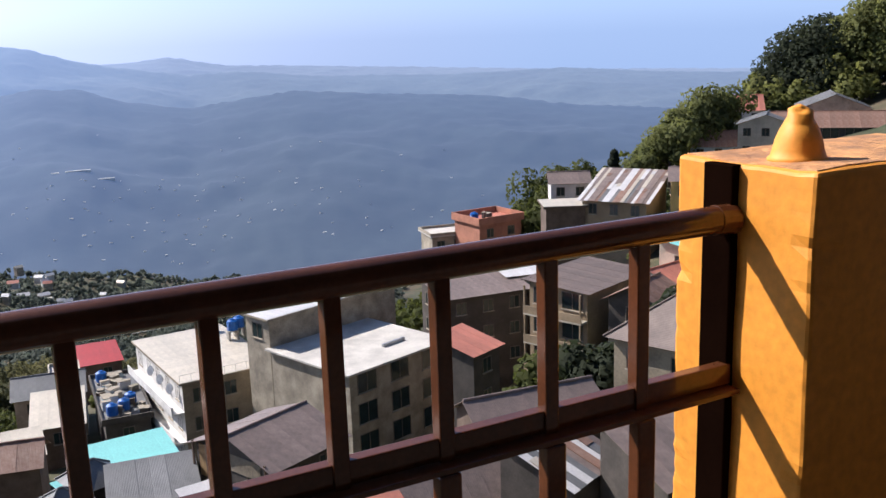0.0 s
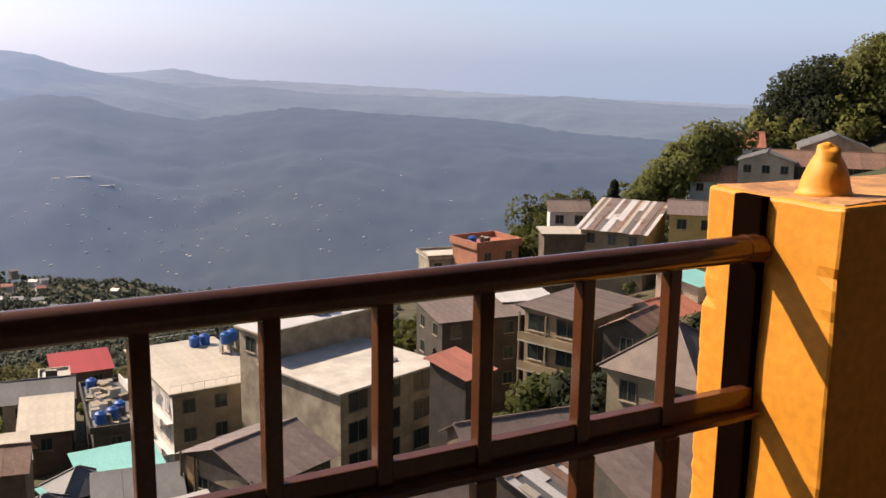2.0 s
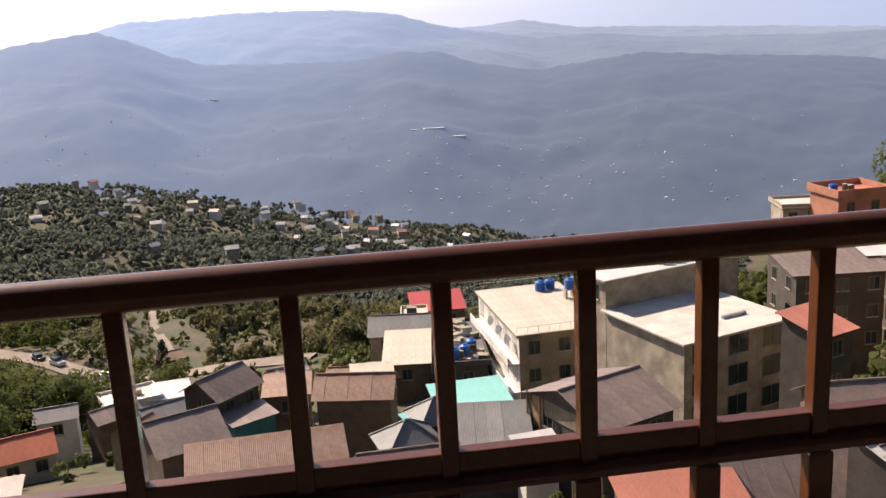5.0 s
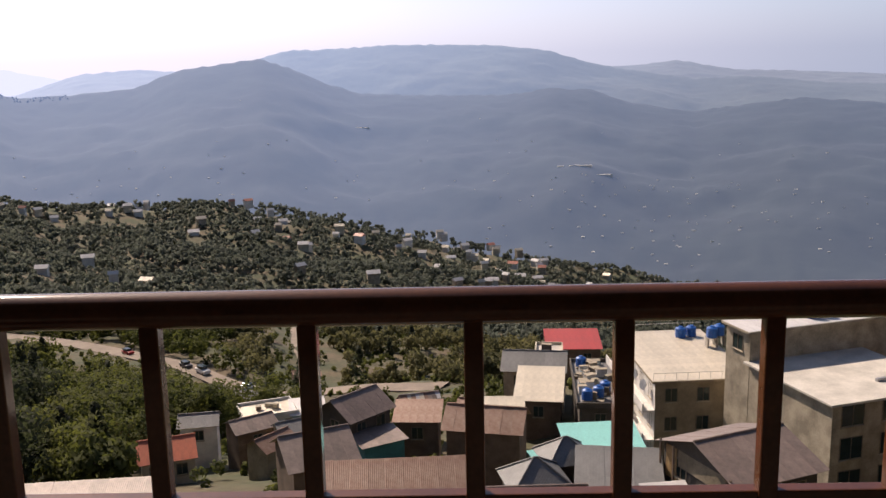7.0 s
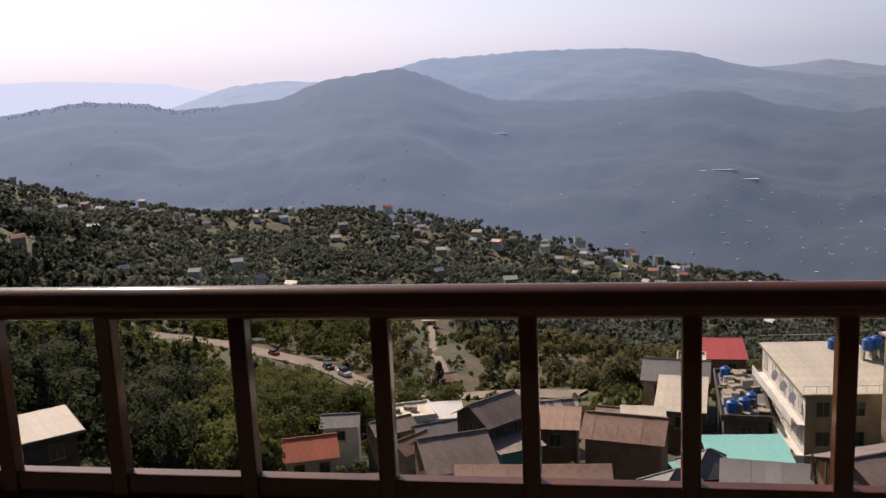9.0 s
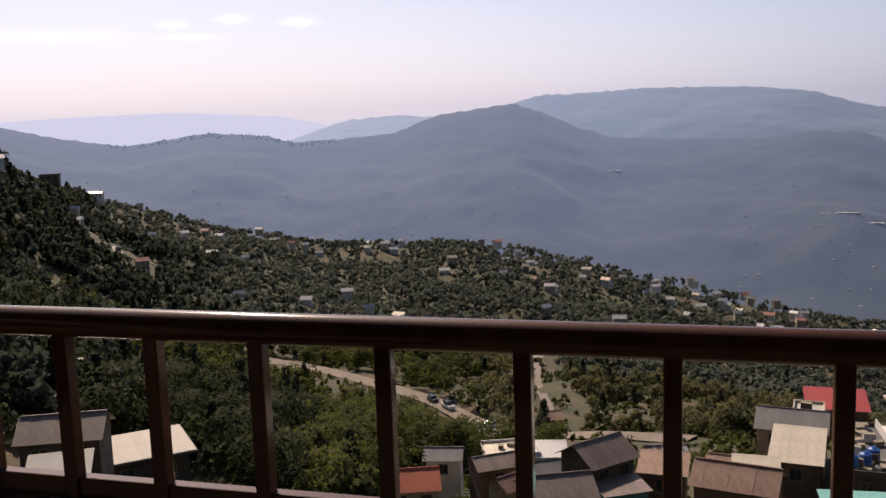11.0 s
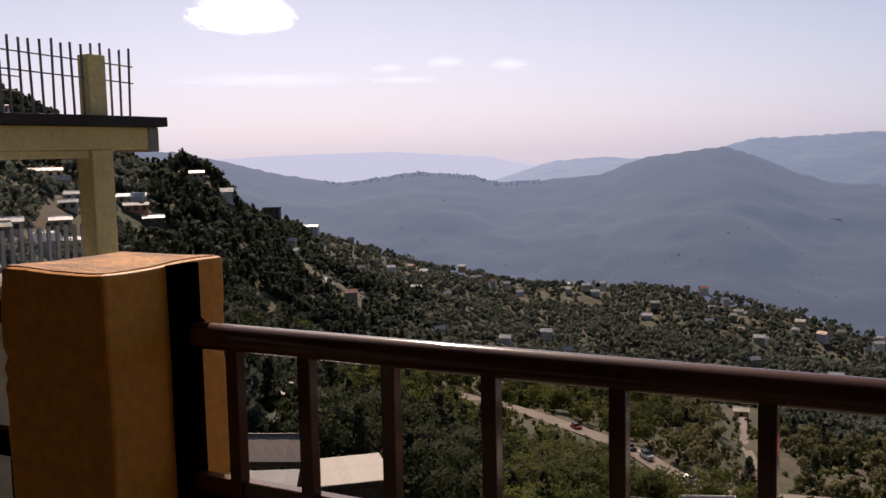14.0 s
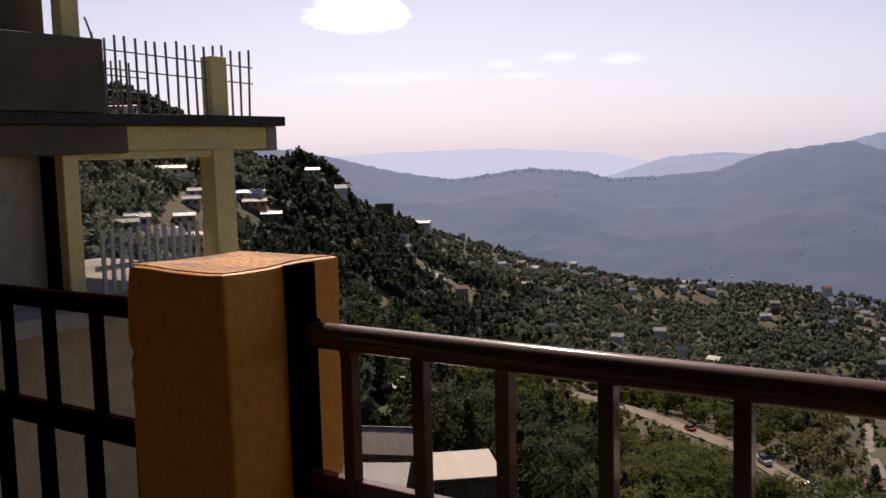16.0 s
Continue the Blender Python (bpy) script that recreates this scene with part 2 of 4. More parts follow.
    1100: [-100, -160, -300, -330, -330, -330, -330, -330, -320, -300, -280, -240, -180, -60, -30, -20],
    1500: [-400] * 16,
}
LOG_R = [math.log(k) for k in RINGS]
ROAD_PATH = [(27.5, 305), (24.3, 289), (20.8, 263), (17.4, 238), (14.9, 219), (12.1, 207), (10.0, 198), (6.0, 189), (1.0, 180)]
TRACK_PATH = [(10.6, 400), (10.3, 360), (10.2, 285), (9.6, 240), (9.2, 215), (9.5, 198)]

def polar(az, r):
    a = radians(az)
    return -r * math.sin(a), r * math.cos(a)

def raw_height(x, y):
    r = max(6.0, math.hypot(x, y))
    az = math.degrees(math.atan2(-x, y))
    hs = [np.interp(az, AZ, h) for h in RINGS.values()]
    z = float(np.interp(math.log(r), LOG_R, hs))
    # wooded knoll on the spur
    z += 10.0 * math.exp(-((az - 41.4) / 1.9) ** 2 - ((r - 470) / 60) ** 2)
    if r > 25:
        z += noise.fractal((x / 60, y / 60, 3.1), 0.9, 2.1, 4) * min(r / 60, 9)
    return z

def smooth_line(points, per):
    pts = [Vector((*polar(a, r), 0)) for a, r in points]
    out = []
    for i in range(len(pts) - 1):
        p0, p1, p2, p3 = pts[max(i - 1, 0)], pts[i], pts[i + 1], pts[min(i + 2, len(pts) - 1)]
        for k in range(per):
            t = k / per
            out.append(0.5 * ((2 * p1) + (p2 - p0) * t + (2 * p0 - 5 * p1 + 4 * p2 - p3) * t * t + (3 * p1 - p0 - 3 * p2 + p3) * t ** 3))
    return out + [pts[-1]]

SCAR_PATH = [(35.4, 560), (34.7, 548), (34.3, 532), (34.9, 518), (35.3, 506), (34.8, 498)]
ROAD_LINE, TRACK_LINE, SCAR_LINE = smooth_line(ROAD_PATH, 10), smooth_line(TRACK_PATH, 8), smooth_line(SCAR_PATH, 5)
for line in (ROAD_LINE, TRACK_LINE, SCAR_LINE):
    for p in line:
        p.z = raw_height(p.x, p.y)
    for _ in range(30):
        zs = [p.z for p in line]
        for i in range(1, len(line) - 1):
            line[i].z = (zs[i - 1] + zs[i] + zs[i + 1]) / 3
LINE_XYZ = np.array([p[:] for p in ROAD_LINE + TRACK_LINE + SCAR_LINE])
LINE_W = np.array([5.0] * len(ROAD_LINE) + [3.0] * len(TRACK_LINE) + [2.5] * len(SCAR_LINE))

def height(x, y):
    z = raw_height(x, y)
    if 170 < math.hypot(x, y) < 420:
        d = np.hypot(LINE_XYZ[:, 0] - x, LINE_XYZ[:, 1] - y) / LINE_W
        i = int(d.argmin())
        k = min(1.0, max(0.0, (d[i] - 0.8) / 1.2))
        z = (LINE_XYZ[i, 2] - 0.35) * (1 - k) + z * k
    return z

def grid_mesh(name, azs, rs, zf, mat):
    vs = [(*polar(a, r), zf(a, r)) for r in rs for a in azs]
    n = len(azs)
    fs = [(j * n + i + 1, j * n + i, (j + 1) * n + i, (j + 1) * n + i + 1) for j in range(len(rs) - 1) for i in range(n - 1)]
    me = bpy.data.meshes.new(name)
    me.from_pydata(vs, [], fs)
    me.materials.append(mat)
    me.polygons.foreach_set("use_smooth", [True] * len(me.polygons))
    return new(name, me)

AZS = list(np.arange(-180, -66, 6.0)) + list(np.arange(-66, 72, 0.7)) + list(np.arange(72, 181, 6.0))
tagged(grid_mesh("ground", AZS, [6 * (1500 / 6) ** (j / 120) for j in range(121)], lambda a, r: height(*polar(a, r)), GROUND), "steep green and brown hillside falling to a valley", "ground", kind="structure")

def ribbon(name, line, width, mat, label):
    vs, fs = [], []
    for i, p in enumerate(line):
        d = (line[min(i + 1, len(line) - 1)] - line[max(i - 1, 0)])
        d.z = 0
        s = Vector((-d.y, d.x, 0)).normalized() * width / 2
        for off, dz in ((-1, -0.9), (-1, 0), (1, 0), (1, -0.9)):
            vs.append(p + s * off + Vector((0, 0, 0.05 + dz)))
    for i in range(len(line) - 1):
        for k in range(3):
            a = i * 4 + k
            fs.append((a, a + 1, a + 5, a + 4))
    me = bpy.data.meshes.new(name)
    me.from_pydata(vs, [], fs)
    me.materials.append(mat)
    return tagged(new(name, me), label, "road", kind="structure")

ribbon("road", ROAD_LINE, 5.2, ROAD, "pale dusty road cut along the hillside")
ribbon("road_track", TRACK_LINE, 2.5, ROAD, "narrow pale dirt track climbing the slope")
for p in SCAR_LINE:
    p.z += 0.8
ribbon("road_scar", SCAR_LINE, 3.6, ROOFS["slab"], "bright cement path winding down the wooded spur")

# ---- distant ridges, their haze put into the emission ----
def ridge(name, r0, r1, r2, z0, crest, mat, rough):
    xs, es = [c[0] for c in crest], [c[1] for c in crest]
    azs = list(np.arange(-62, 66, 0.35))
    rs = [r0 + (r1 - r0) * j / 60 for j in range(61)] + [r1 + (r2 - r1) * j / 4 for j in range(1, 5)]
    def zf(a, r):
        top = 1.45 + r1 * math.tan(radians(float(np.interp(a, xs, es))))
        if r > r1:
            return top - (r - r1) * 0.5
        k = (r - r0) / (r1 - r0)
        x, y = polar(a, r)
        spur = noise.fractal((x / 330, y / 330, 7.7 + r1), 1.0, 2.0, 5) * rough
        return z0 + (top - z0) * (k ** 0.9) + spur * math.sin(math.pi * min(1, k * 1.02)) * 1.0 + noise.noise((x / 90, y / 90, 4)) * 4 * math.sin(math.pi * min(1, k)) + noise.noise((x / 24, y / 24, 1)) * 5
    return tagged(grid_mesh(name, azs, rs, zf, mat), "forested mountain ridge fading into blue haze", "mountain", kind="structure")

# ridge materials glow pale blue; the glow is painted haze
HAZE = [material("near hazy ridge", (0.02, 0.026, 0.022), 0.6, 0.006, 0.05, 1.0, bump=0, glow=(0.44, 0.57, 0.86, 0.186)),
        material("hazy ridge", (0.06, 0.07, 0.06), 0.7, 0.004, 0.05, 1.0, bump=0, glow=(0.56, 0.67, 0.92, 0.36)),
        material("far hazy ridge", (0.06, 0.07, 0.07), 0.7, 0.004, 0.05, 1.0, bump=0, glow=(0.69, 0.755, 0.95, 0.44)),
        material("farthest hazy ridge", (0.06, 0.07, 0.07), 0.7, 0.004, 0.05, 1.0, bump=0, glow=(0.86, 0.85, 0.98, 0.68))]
def haze_glow(m, near, far, low, high, away=0.74):
    """Haze put into a ridge's emission: it grows with distance and towards the sun."""
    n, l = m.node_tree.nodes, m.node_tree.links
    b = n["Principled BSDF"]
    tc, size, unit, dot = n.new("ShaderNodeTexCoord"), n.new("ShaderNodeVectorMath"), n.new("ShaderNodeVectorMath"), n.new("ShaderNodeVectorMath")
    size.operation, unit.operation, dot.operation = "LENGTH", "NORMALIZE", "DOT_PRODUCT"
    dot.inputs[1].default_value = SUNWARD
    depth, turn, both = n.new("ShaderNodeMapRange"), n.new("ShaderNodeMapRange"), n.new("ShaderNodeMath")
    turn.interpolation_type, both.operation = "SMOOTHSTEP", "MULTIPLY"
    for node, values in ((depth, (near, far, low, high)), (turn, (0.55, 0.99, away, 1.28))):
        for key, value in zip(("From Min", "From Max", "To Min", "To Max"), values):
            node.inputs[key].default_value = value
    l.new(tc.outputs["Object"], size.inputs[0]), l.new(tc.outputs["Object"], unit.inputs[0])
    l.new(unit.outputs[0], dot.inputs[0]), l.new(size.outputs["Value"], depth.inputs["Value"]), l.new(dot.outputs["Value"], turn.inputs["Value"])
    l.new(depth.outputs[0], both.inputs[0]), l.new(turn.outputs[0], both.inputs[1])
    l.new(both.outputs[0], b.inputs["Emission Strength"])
haze_glow(HAZE[0], 1000, 2700, 0.125, 0.235)
haze_glow(HAZE[1], 2800, 3650, 0.25, 0.37, 0.62)
haze_glow(HAZE[2], 3900, 4300, 0.38, 0.45, 0.62)
haze_glow(HAZE[3], 4500, 4800, 0.60, 0.62)
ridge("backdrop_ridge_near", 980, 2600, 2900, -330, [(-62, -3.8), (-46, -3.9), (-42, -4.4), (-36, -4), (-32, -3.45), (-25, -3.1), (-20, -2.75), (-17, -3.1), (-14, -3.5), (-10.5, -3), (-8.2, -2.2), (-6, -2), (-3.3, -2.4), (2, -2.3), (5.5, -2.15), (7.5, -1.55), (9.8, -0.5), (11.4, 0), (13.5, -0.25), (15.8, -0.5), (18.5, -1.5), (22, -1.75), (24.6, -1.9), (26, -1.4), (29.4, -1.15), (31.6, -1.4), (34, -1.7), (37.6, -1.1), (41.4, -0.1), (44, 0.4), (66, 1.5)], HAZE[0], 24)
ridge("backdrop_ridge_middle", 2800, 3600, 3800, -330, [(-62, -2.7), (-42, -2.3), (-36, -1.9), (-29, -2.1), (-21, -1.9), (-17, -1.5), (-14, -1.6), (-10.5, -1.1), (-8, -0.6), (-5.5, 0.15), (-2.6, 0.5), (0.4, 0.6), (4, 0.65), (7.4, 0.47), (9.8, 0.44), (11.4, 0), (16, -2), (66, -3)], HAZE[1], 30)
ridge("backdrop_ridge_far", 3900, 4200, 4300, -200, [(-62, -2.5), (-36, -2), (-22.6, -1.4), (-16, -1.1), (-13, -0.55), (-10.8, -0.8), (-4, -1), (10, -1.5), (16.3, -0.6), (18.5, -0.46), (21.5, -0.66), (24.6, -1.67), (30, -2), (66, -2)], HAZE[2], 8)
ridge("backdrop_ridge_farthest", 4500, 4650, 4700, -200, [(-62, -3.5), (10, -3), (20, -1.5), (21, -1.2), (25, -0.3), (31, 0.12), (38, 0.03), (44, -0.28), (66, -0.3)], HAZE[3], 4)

def crest_trees():
    """Tree tops that fringe the nearest hazy ridge and share its painted haze."""
    rg = np.random.default_rng(21)
    host = bpy.data.objects["backdrop_ridge_near"]
    quads = []
    for k in range(260):
        az = rg.uniform(22, 35)
        x, y = polar(az, 2600 - rg.uniform(0, 60))
        hit = host.ray_cast(Vector((x, y, 900)), Vector((0, 0, -1)))
        if hit[0]:
            h, w = rg.uniform(3, 7.5), rg.uniform(2, 4)
            z = hit[1].z - 3
            for turn in (0, 90):
                u, v = polar(az + turn + rg.uniform(-30, 30), 1.0)
                quads.append([(x - u * w, y - v * w, z), (x + u * w, y + v * w, z), (x + u * w * 0.5, y + v * w * 0.5, z + h), (x - u * w * 0.4, y - v * w * 0.4, z + h * 0.85)])
    vs = [q for quad in quads for q in quad]
    me = bpy.data.meshes.new("backdrop_trees")
    me.from_pydata(vs, [], [(4 * k, 4 * k + 1, 4 * k + 2, 4 * k + 3) for k in range(len(quads))])
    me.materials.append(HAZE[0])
    tagged(new("backdrop_trees", me), "tiny tree tops along the hazy ridge", "trees", kind="stuff")
crest_trees()

# ---- the balcony ----
RAIL_Y, RAIL_Z = 1.6, 1.03
KX = [1.643, 1.414, 1.176, 0.963, 0.752, 0.536, 0.292, 0.046, -0.226, -0.485, -0.746, -1.003, -1.231, -1.442, -1.641]

def railing(x0, x1, y, stops, label, paint=RAIL):
    r = thing("railing", pose((x0 + x1) / 2, y, 0), label, "railing")
    h = (x1 - x0) / 2
    cx = (x0 + x1) / 2
    bm = tube((-h, 0, RAIL_Z), (h, 0, RAIL_Z), 0.031, n=28)
    bmesh.ops.delete(bm, geom=[f for f in bm.faces if abs(f.normal.x) > 0.9 or len(f.verts) != 4], context="FACES_ONLY")
    part("handrail", bm, paint, r, "glossy round brown handrail", smooth=True)
    part("middle_rail", box(-h, h, -0.014, 0.016, 0.655, 0.702, 0.003), paint, r)
    part("rail_lip", box(-h, h, -0.045, 0.010, 0.640, 0.652, 0.002), paint, r, "thin flat strip under the middle rail")
    part("bottom_rail", box(-h, h, -0.03, 0.0, 0.09, 0.13, 0.003), paint, r)
    part("end_bracket", tube((0.03 - h, 0, RAIL_Z), (-h - 0.004, 0, RAIL_Z), 0.042, n=16), POST, r, "black round end bracket")
    part("end_elbow", tube((h - 0.05, 0, RAIL_Z), (h + 0.004, 0, RAIL_Z - 0.004), 0.033, 0.034, 16), paint, r)
    for x in stops:
        part("baluster", box(x - cx - 0.016, x - cx + 0.016, -0.020, 0.012, 0.652, 1.02, 0.003), paint, r)
        part("lower_baluster", box(x - cx - 0.034, x - cx + 0.012, -0.05, -0.015, 0.12, 0.640, 0.004), paint, r)
    return r

railing(-1.785, 1.90, RAIL_Y, KX, "brown painted steel balcony railing with round handrail")
railing(-4.2, -2.14, 1.66, [-2.42, -2.66, -2.9, -3.13, -3.36, -3.6, -3.84, -4.06], "dark painted steel railing of the next balcony bay", POST)

def worn_block(x0, x1, y0, y1, z0, z1, bevel=0.010, chips=0.0):
    """A plastered block, a little uneven, with chips broken out of its upright edges."""
    bm = box(x0, x1, y0, y1, z0, z1, bevel)
    bmesh.ops.subdivide_edges(bm, edges=[e for e in bm.edges if e.calc_length() > 0.2], cuts=7, use_grid_fill=True)
    bmesh.ops.subdivide_edges(bm, edges=[e for e in bm.edges if e.calc_length() > 0.1 and abs(e.verts[0].co.z - e.verts[1].co.z) > 0.09], cuts=5, use_grid_fill=True)
    for v in bm.verts:
        co = v.co.copy()
        v.co += noise.noise_vector(co * 5) * 0.0035
        near = min(abs(co.x - x0), abs(co.x - x1)) < 0.013 and min(abs(co.y - y0), abs(co.y - y1)) < 0.013
        if chips and near:
            bite = max(0.0, noise.noise((co.x * 3, co.y * 3, co.z * 31)) - 0.05) * chips
            v.co.x += bite if abs(co.x - x0) < 0.02 else -bite
            v.co.y += bite if abs(co.y - y0) < 0.02 else -bite
        if co.z > z1 - 0.02:
            v.co.z += noise.noise(co * 9) * 0.006
    return bm

def pillar(name, x0, x1, y0, y1, top, plate_x, plate_y, label):
    p = thing(name, pose((x0 + x1) / 2, (y0 + y1) / 2, 0), label, "pillar")
    mx, my = (x0 + x1) / 2, (y0 + y1) / 2
    part("shaft", worn_block(x0 - mx, x1 - mx, y0 - my, y1 - my, 0, top - 0.003, 0.010, 0.011), ORANGE, p)
    part("cap", worn_block(x0 - mx + 0.014, x1 - mx - 0.014, y0 - my + 0.014, y1 - my - 0.014, top - 0.03, top, 0.002), ORANGE_TOP, p, "weathered chipped orange top")
    part("post", box(plate_x - mx - 0.014, plate_x - mx + 0.014, plate_y[0] - my, plate_y[1] - my, 0, top - 0.005, 0.003), POST, p, "black flat steel post let into the face")
    return p

pillar("pillar", 1.91, 2.60, 1.388, 1.78, 1.150, 1.903, (1.59, 1.675), "square orange painted masonry pillar with chipped edges")
pillar("pillar", -2.14, -1.80, 1.375, 1.755, 1.199, -1.793, (1.56, 1.645), "square orange pillar with a weathered top, in shade")

def finial():
    f = thing("finial", pose(2.035, 1.545, 1.148), "small orange cement cone with a broken tip on the pillar", "finial")
    bm = bmesh.new()
    prof = [(0.062, 0), (0.064, 0.005), (0.058, 0.010), (0.054, 0.024), (0.049, 0.045), (0.041, 0.066), (0.032, 0.082), (0.027, 0.088), (0.026, 0.106), (0.012, 0.111), (0, 0.109)]
    rings = []
    for r, z in prof:
        rings.append([bm.verts.new((r * math.cos(a) * (1 + 0.06 * math.sin(3 * a + z * 40)), r * math.sin(a), z + (0.008 * math.sin(a * 1 + 0.6) if z > 0.08 else 0))) for a in (k * math.tau / 20 for k in range(20))])
    for a, b in zip(rings, rings[1:]):
        for k in range(20):
            bm.faces.new((a[k], a[(k + 1) % 20], b[(k + 1) % 20], b[k]))
    bmesh.ops.remove_doubles(bm, verts=bm.verts, dist=0.0005)
    part("cone", bm, ORANGE, f, smooth=True)
finial()

# unseen floor, walls and added ceiling, kept dark to limit light on the pillars
tagged(finish("floor", box(-4.3, 3.2, -1.6, 1.85, -0.18, 0.0), FLOOR), "grey cement balcony floor", "floor", kind="structure")
tagged(finish("wall_house", box(-4.3, 3.2, -1.85, -1.6, -0.18, 3.4), WALLS["dark"]), "unseen house wall behind the balcony, darkened to limit bounce", "wall", kind="structure")
tagged(finish("wall_end", box(2.95, 3.2, -1.598, 1.2, 0.002, 3.0), WALLS["dark"]), "unseen dark end wall added to cut side light", "wall", kind="structure")
tagged(finish("ceiling", box(-4.3, 3.2, -1.598, 1.15, 2.55, 2.7), WALLS["dark"]), "unseen dark ceiling added to shade the balcony", "ceiling", kind="structure")
tagged(finish("wall_below", box(-4.2, 3.1, -1.8, 1.6, -16, -0.18), WALLS["cream"]), "plain cream wall of the house below the balcony", "wall", kind="structure")

# ---- the unfinished building next door ----
def neighbour():
    b = thing("unfinished_building", pose(-9, 2, -14), "unfinished concrete building with cream columns and bare rebar", "building")
    def add(name, bm, mat, label=""):
        bmesh.ops.translate(bm, verts=bm.verts, vec=(9, -2, 14))
        return part(name, bm, mat, b, label)
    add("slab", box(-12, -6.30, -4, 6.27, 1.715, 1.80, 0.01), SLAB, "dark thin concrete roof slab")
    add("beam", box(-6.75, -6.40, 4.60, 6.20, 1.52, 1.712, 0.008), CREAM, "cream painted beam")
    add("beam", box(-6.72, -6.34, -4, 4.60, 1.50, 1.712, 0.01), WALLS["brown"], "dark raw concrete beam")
    add("column", box(-6.56, -6.38, 5.48, 5.705, -1.2, 1.52, 0.01), CREAM, "cream painted column")
    add("column", box(-6.54, -6.40, 4.07, 4.20, -1.2, 1.50, 0.01), CREAM)
    add("beam_end", box(-6.73, -6.38, 6.12, 6.235, 1.50, 1.714, 0.012), CONC, "bare concrete beam end")
    add("beam", box(-6.62, -6.42, 4.08, 5.5, 1.455, 1.518, 0.006), CREAM, "cream painted soffit")
    add("column_stub", box(-6.55, -6.42, 5.53, 5.71, 1.80, 2.30, 0.01), CREAM, "cream column stub")
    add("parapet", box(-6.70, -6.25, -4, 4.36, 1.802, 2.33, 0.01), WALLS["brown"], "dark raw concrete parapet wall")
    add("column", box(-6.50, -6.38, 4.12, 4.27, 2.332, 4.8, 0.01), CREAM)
    # dark sheet stands in for the shaded opening above the parapet
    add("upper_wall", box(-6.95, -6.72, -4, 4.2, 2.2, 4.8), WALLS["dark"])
    add("side_wall", box(-6.75, -6.52, -4, 4.02, -1.2, 1.50), WALLS["grey"], "stained grey plaster wall")
    add("drain_pipe", tube((-6.42, 3.96, -1.0), (-6.42, 3.96, 1.49), 0.05), POST, "black drain pipe")
    add("ledge", box(-9, -6.0, -4, 6.2, 0.30, 0.42, 0.01), CONC)
    add("lower_wall", box(-9, -6.25, -4, 6.0, -14, 0.30), WALLS["tan"], "dark stained concrete lower wall")
    for j, x in enumerate((-6.46, -7.9)):
        for k in range(17 if j == 0 else 15):
            y = 4.42 + k * 0.098 + (0.05 if j else 0)
            h = 0.58 + 0.04 * noise.noise((y * 9, x, 0))
            lean = 0.02 * noise.noise((y * 5, x, 4))
            add("rebar", tube((x, y, 1.79), (x + lean, y + lean, 1.80 + h), 0.010, n=6), REBAR)
        for z in (2.24, 2.10):
            add("tie_bar", tube((x - 0.01, 4.4, z + 0.05), (x - 0.01, 6.05, z - 0.01), 0.006, n=6), REBAR)
    add("tie_wire", tube((-6.46, 4.45, 2.30), (-6.42, 4.34, 2.50), 0.008, n=6), REBAR)
    for k in range(14):
        y = 4.45 + k * 0.085
        add("fence_bar", box(-6.56, -6.54, y, y + 0.03, 0.42, 0.92), WALLS["white"], "white fence bar" if k == 0 else "")
    add("fence_rail", box(-6.575, -6.56, 4.4, 5.36, 0.60, 0.64), WALLS["white"])
neighbour()

awning = thing("awning", pose(-3.6, 2.5, -0.75, 4, 0, 0), "grey sheet awning below the next balcony bay", "awning")
bm = bmesh.new()
for k in range(24):
    add_box(bm, -0.9 + k * 0.075, -0.9 + k * 0.075 + 0.0745, -0.7, 0.7, 0.012 * math.sin(k * 1.6), 0.012 + 0.012 * math.sin(k * 1.6))
part("sheet", bm, STEEL, awning)
part("bracket", box(-0.9, 0.85, -0.92, -0.68, -0.06, 0.0), POST, awning)

# ---- houses ----
SHEETS = {}
def sheet_mesh(w, l, mat):
    key = (round(w, 2), round(l, 2), mat.name)
    if key not in SHEETS:
        bm = box(0, w, 0, l, 0, 0.03)
        me = bpy.data.meshes.new("sheet")
        bm.to_mesh(me)
        bm.free()
        me.materials.append(mat)
        SHEETS[key] = me
    return SHEETS[key]

def sheeted(parent, origin, along, down, width, length, mat, step=0.9):
    """Roof sheets laid side by side from origin: 'along' runs by the eave, 'down' along the slope."""
    n = max(1, round(width / (0.5 if mat is ROOFS["patch"] else step)))
    w = width / n
    along, down = Vector(along).normalized(), Vector(down).normalized()
    up = along.cross(down)
    m0 = Matrix((along, down, up)).transposed().to_4x4()
    mixed = random.Random(int(width * 100))
    for k in range(n):
        one = ROOFS[mixed.choice(["brown", "rust", "white", "brown", "pale", "white", "rust"])] if mat is ROOFS["patch"] else mat
        if mat is ROOFS["patch"] and mixed.random() < 0.75:
            cut = length * mixed.uniform(0.25, 0.7)
            under = ROOFS[mixed.choice(["rust", "brown", "white", "grey", "dark"])]
            low = new("sheet", sheet_mesh(w + 0.06, round(length - cut + 0.1, 1), under))
            low.parent = parent
            if mixed.random() < 0.5:
                mid = new("sheet", sheet_mesh(w + 0.04, 0.9, ROOFS[mixed.choice(["pale", "white", "rust", "dark"])]))
                mid.parent = parent
                mid.matrix_local = Matrix.Translation(Vector(origin) + along * (k * w) + down * (mixed.uniform(0.05, 0.6) * length) + up * 0.058) @ m0
            low.matrix_local = Matrix.Translation(Vector(origin) + along * (k * w) + down * (cut - 0.1) + up * (-0.03 if k % 2 else -0.042)) @ m0
            ob = new("sheet", sheet_mesh(w + 0.06, round(cut, 1), one))
        else:
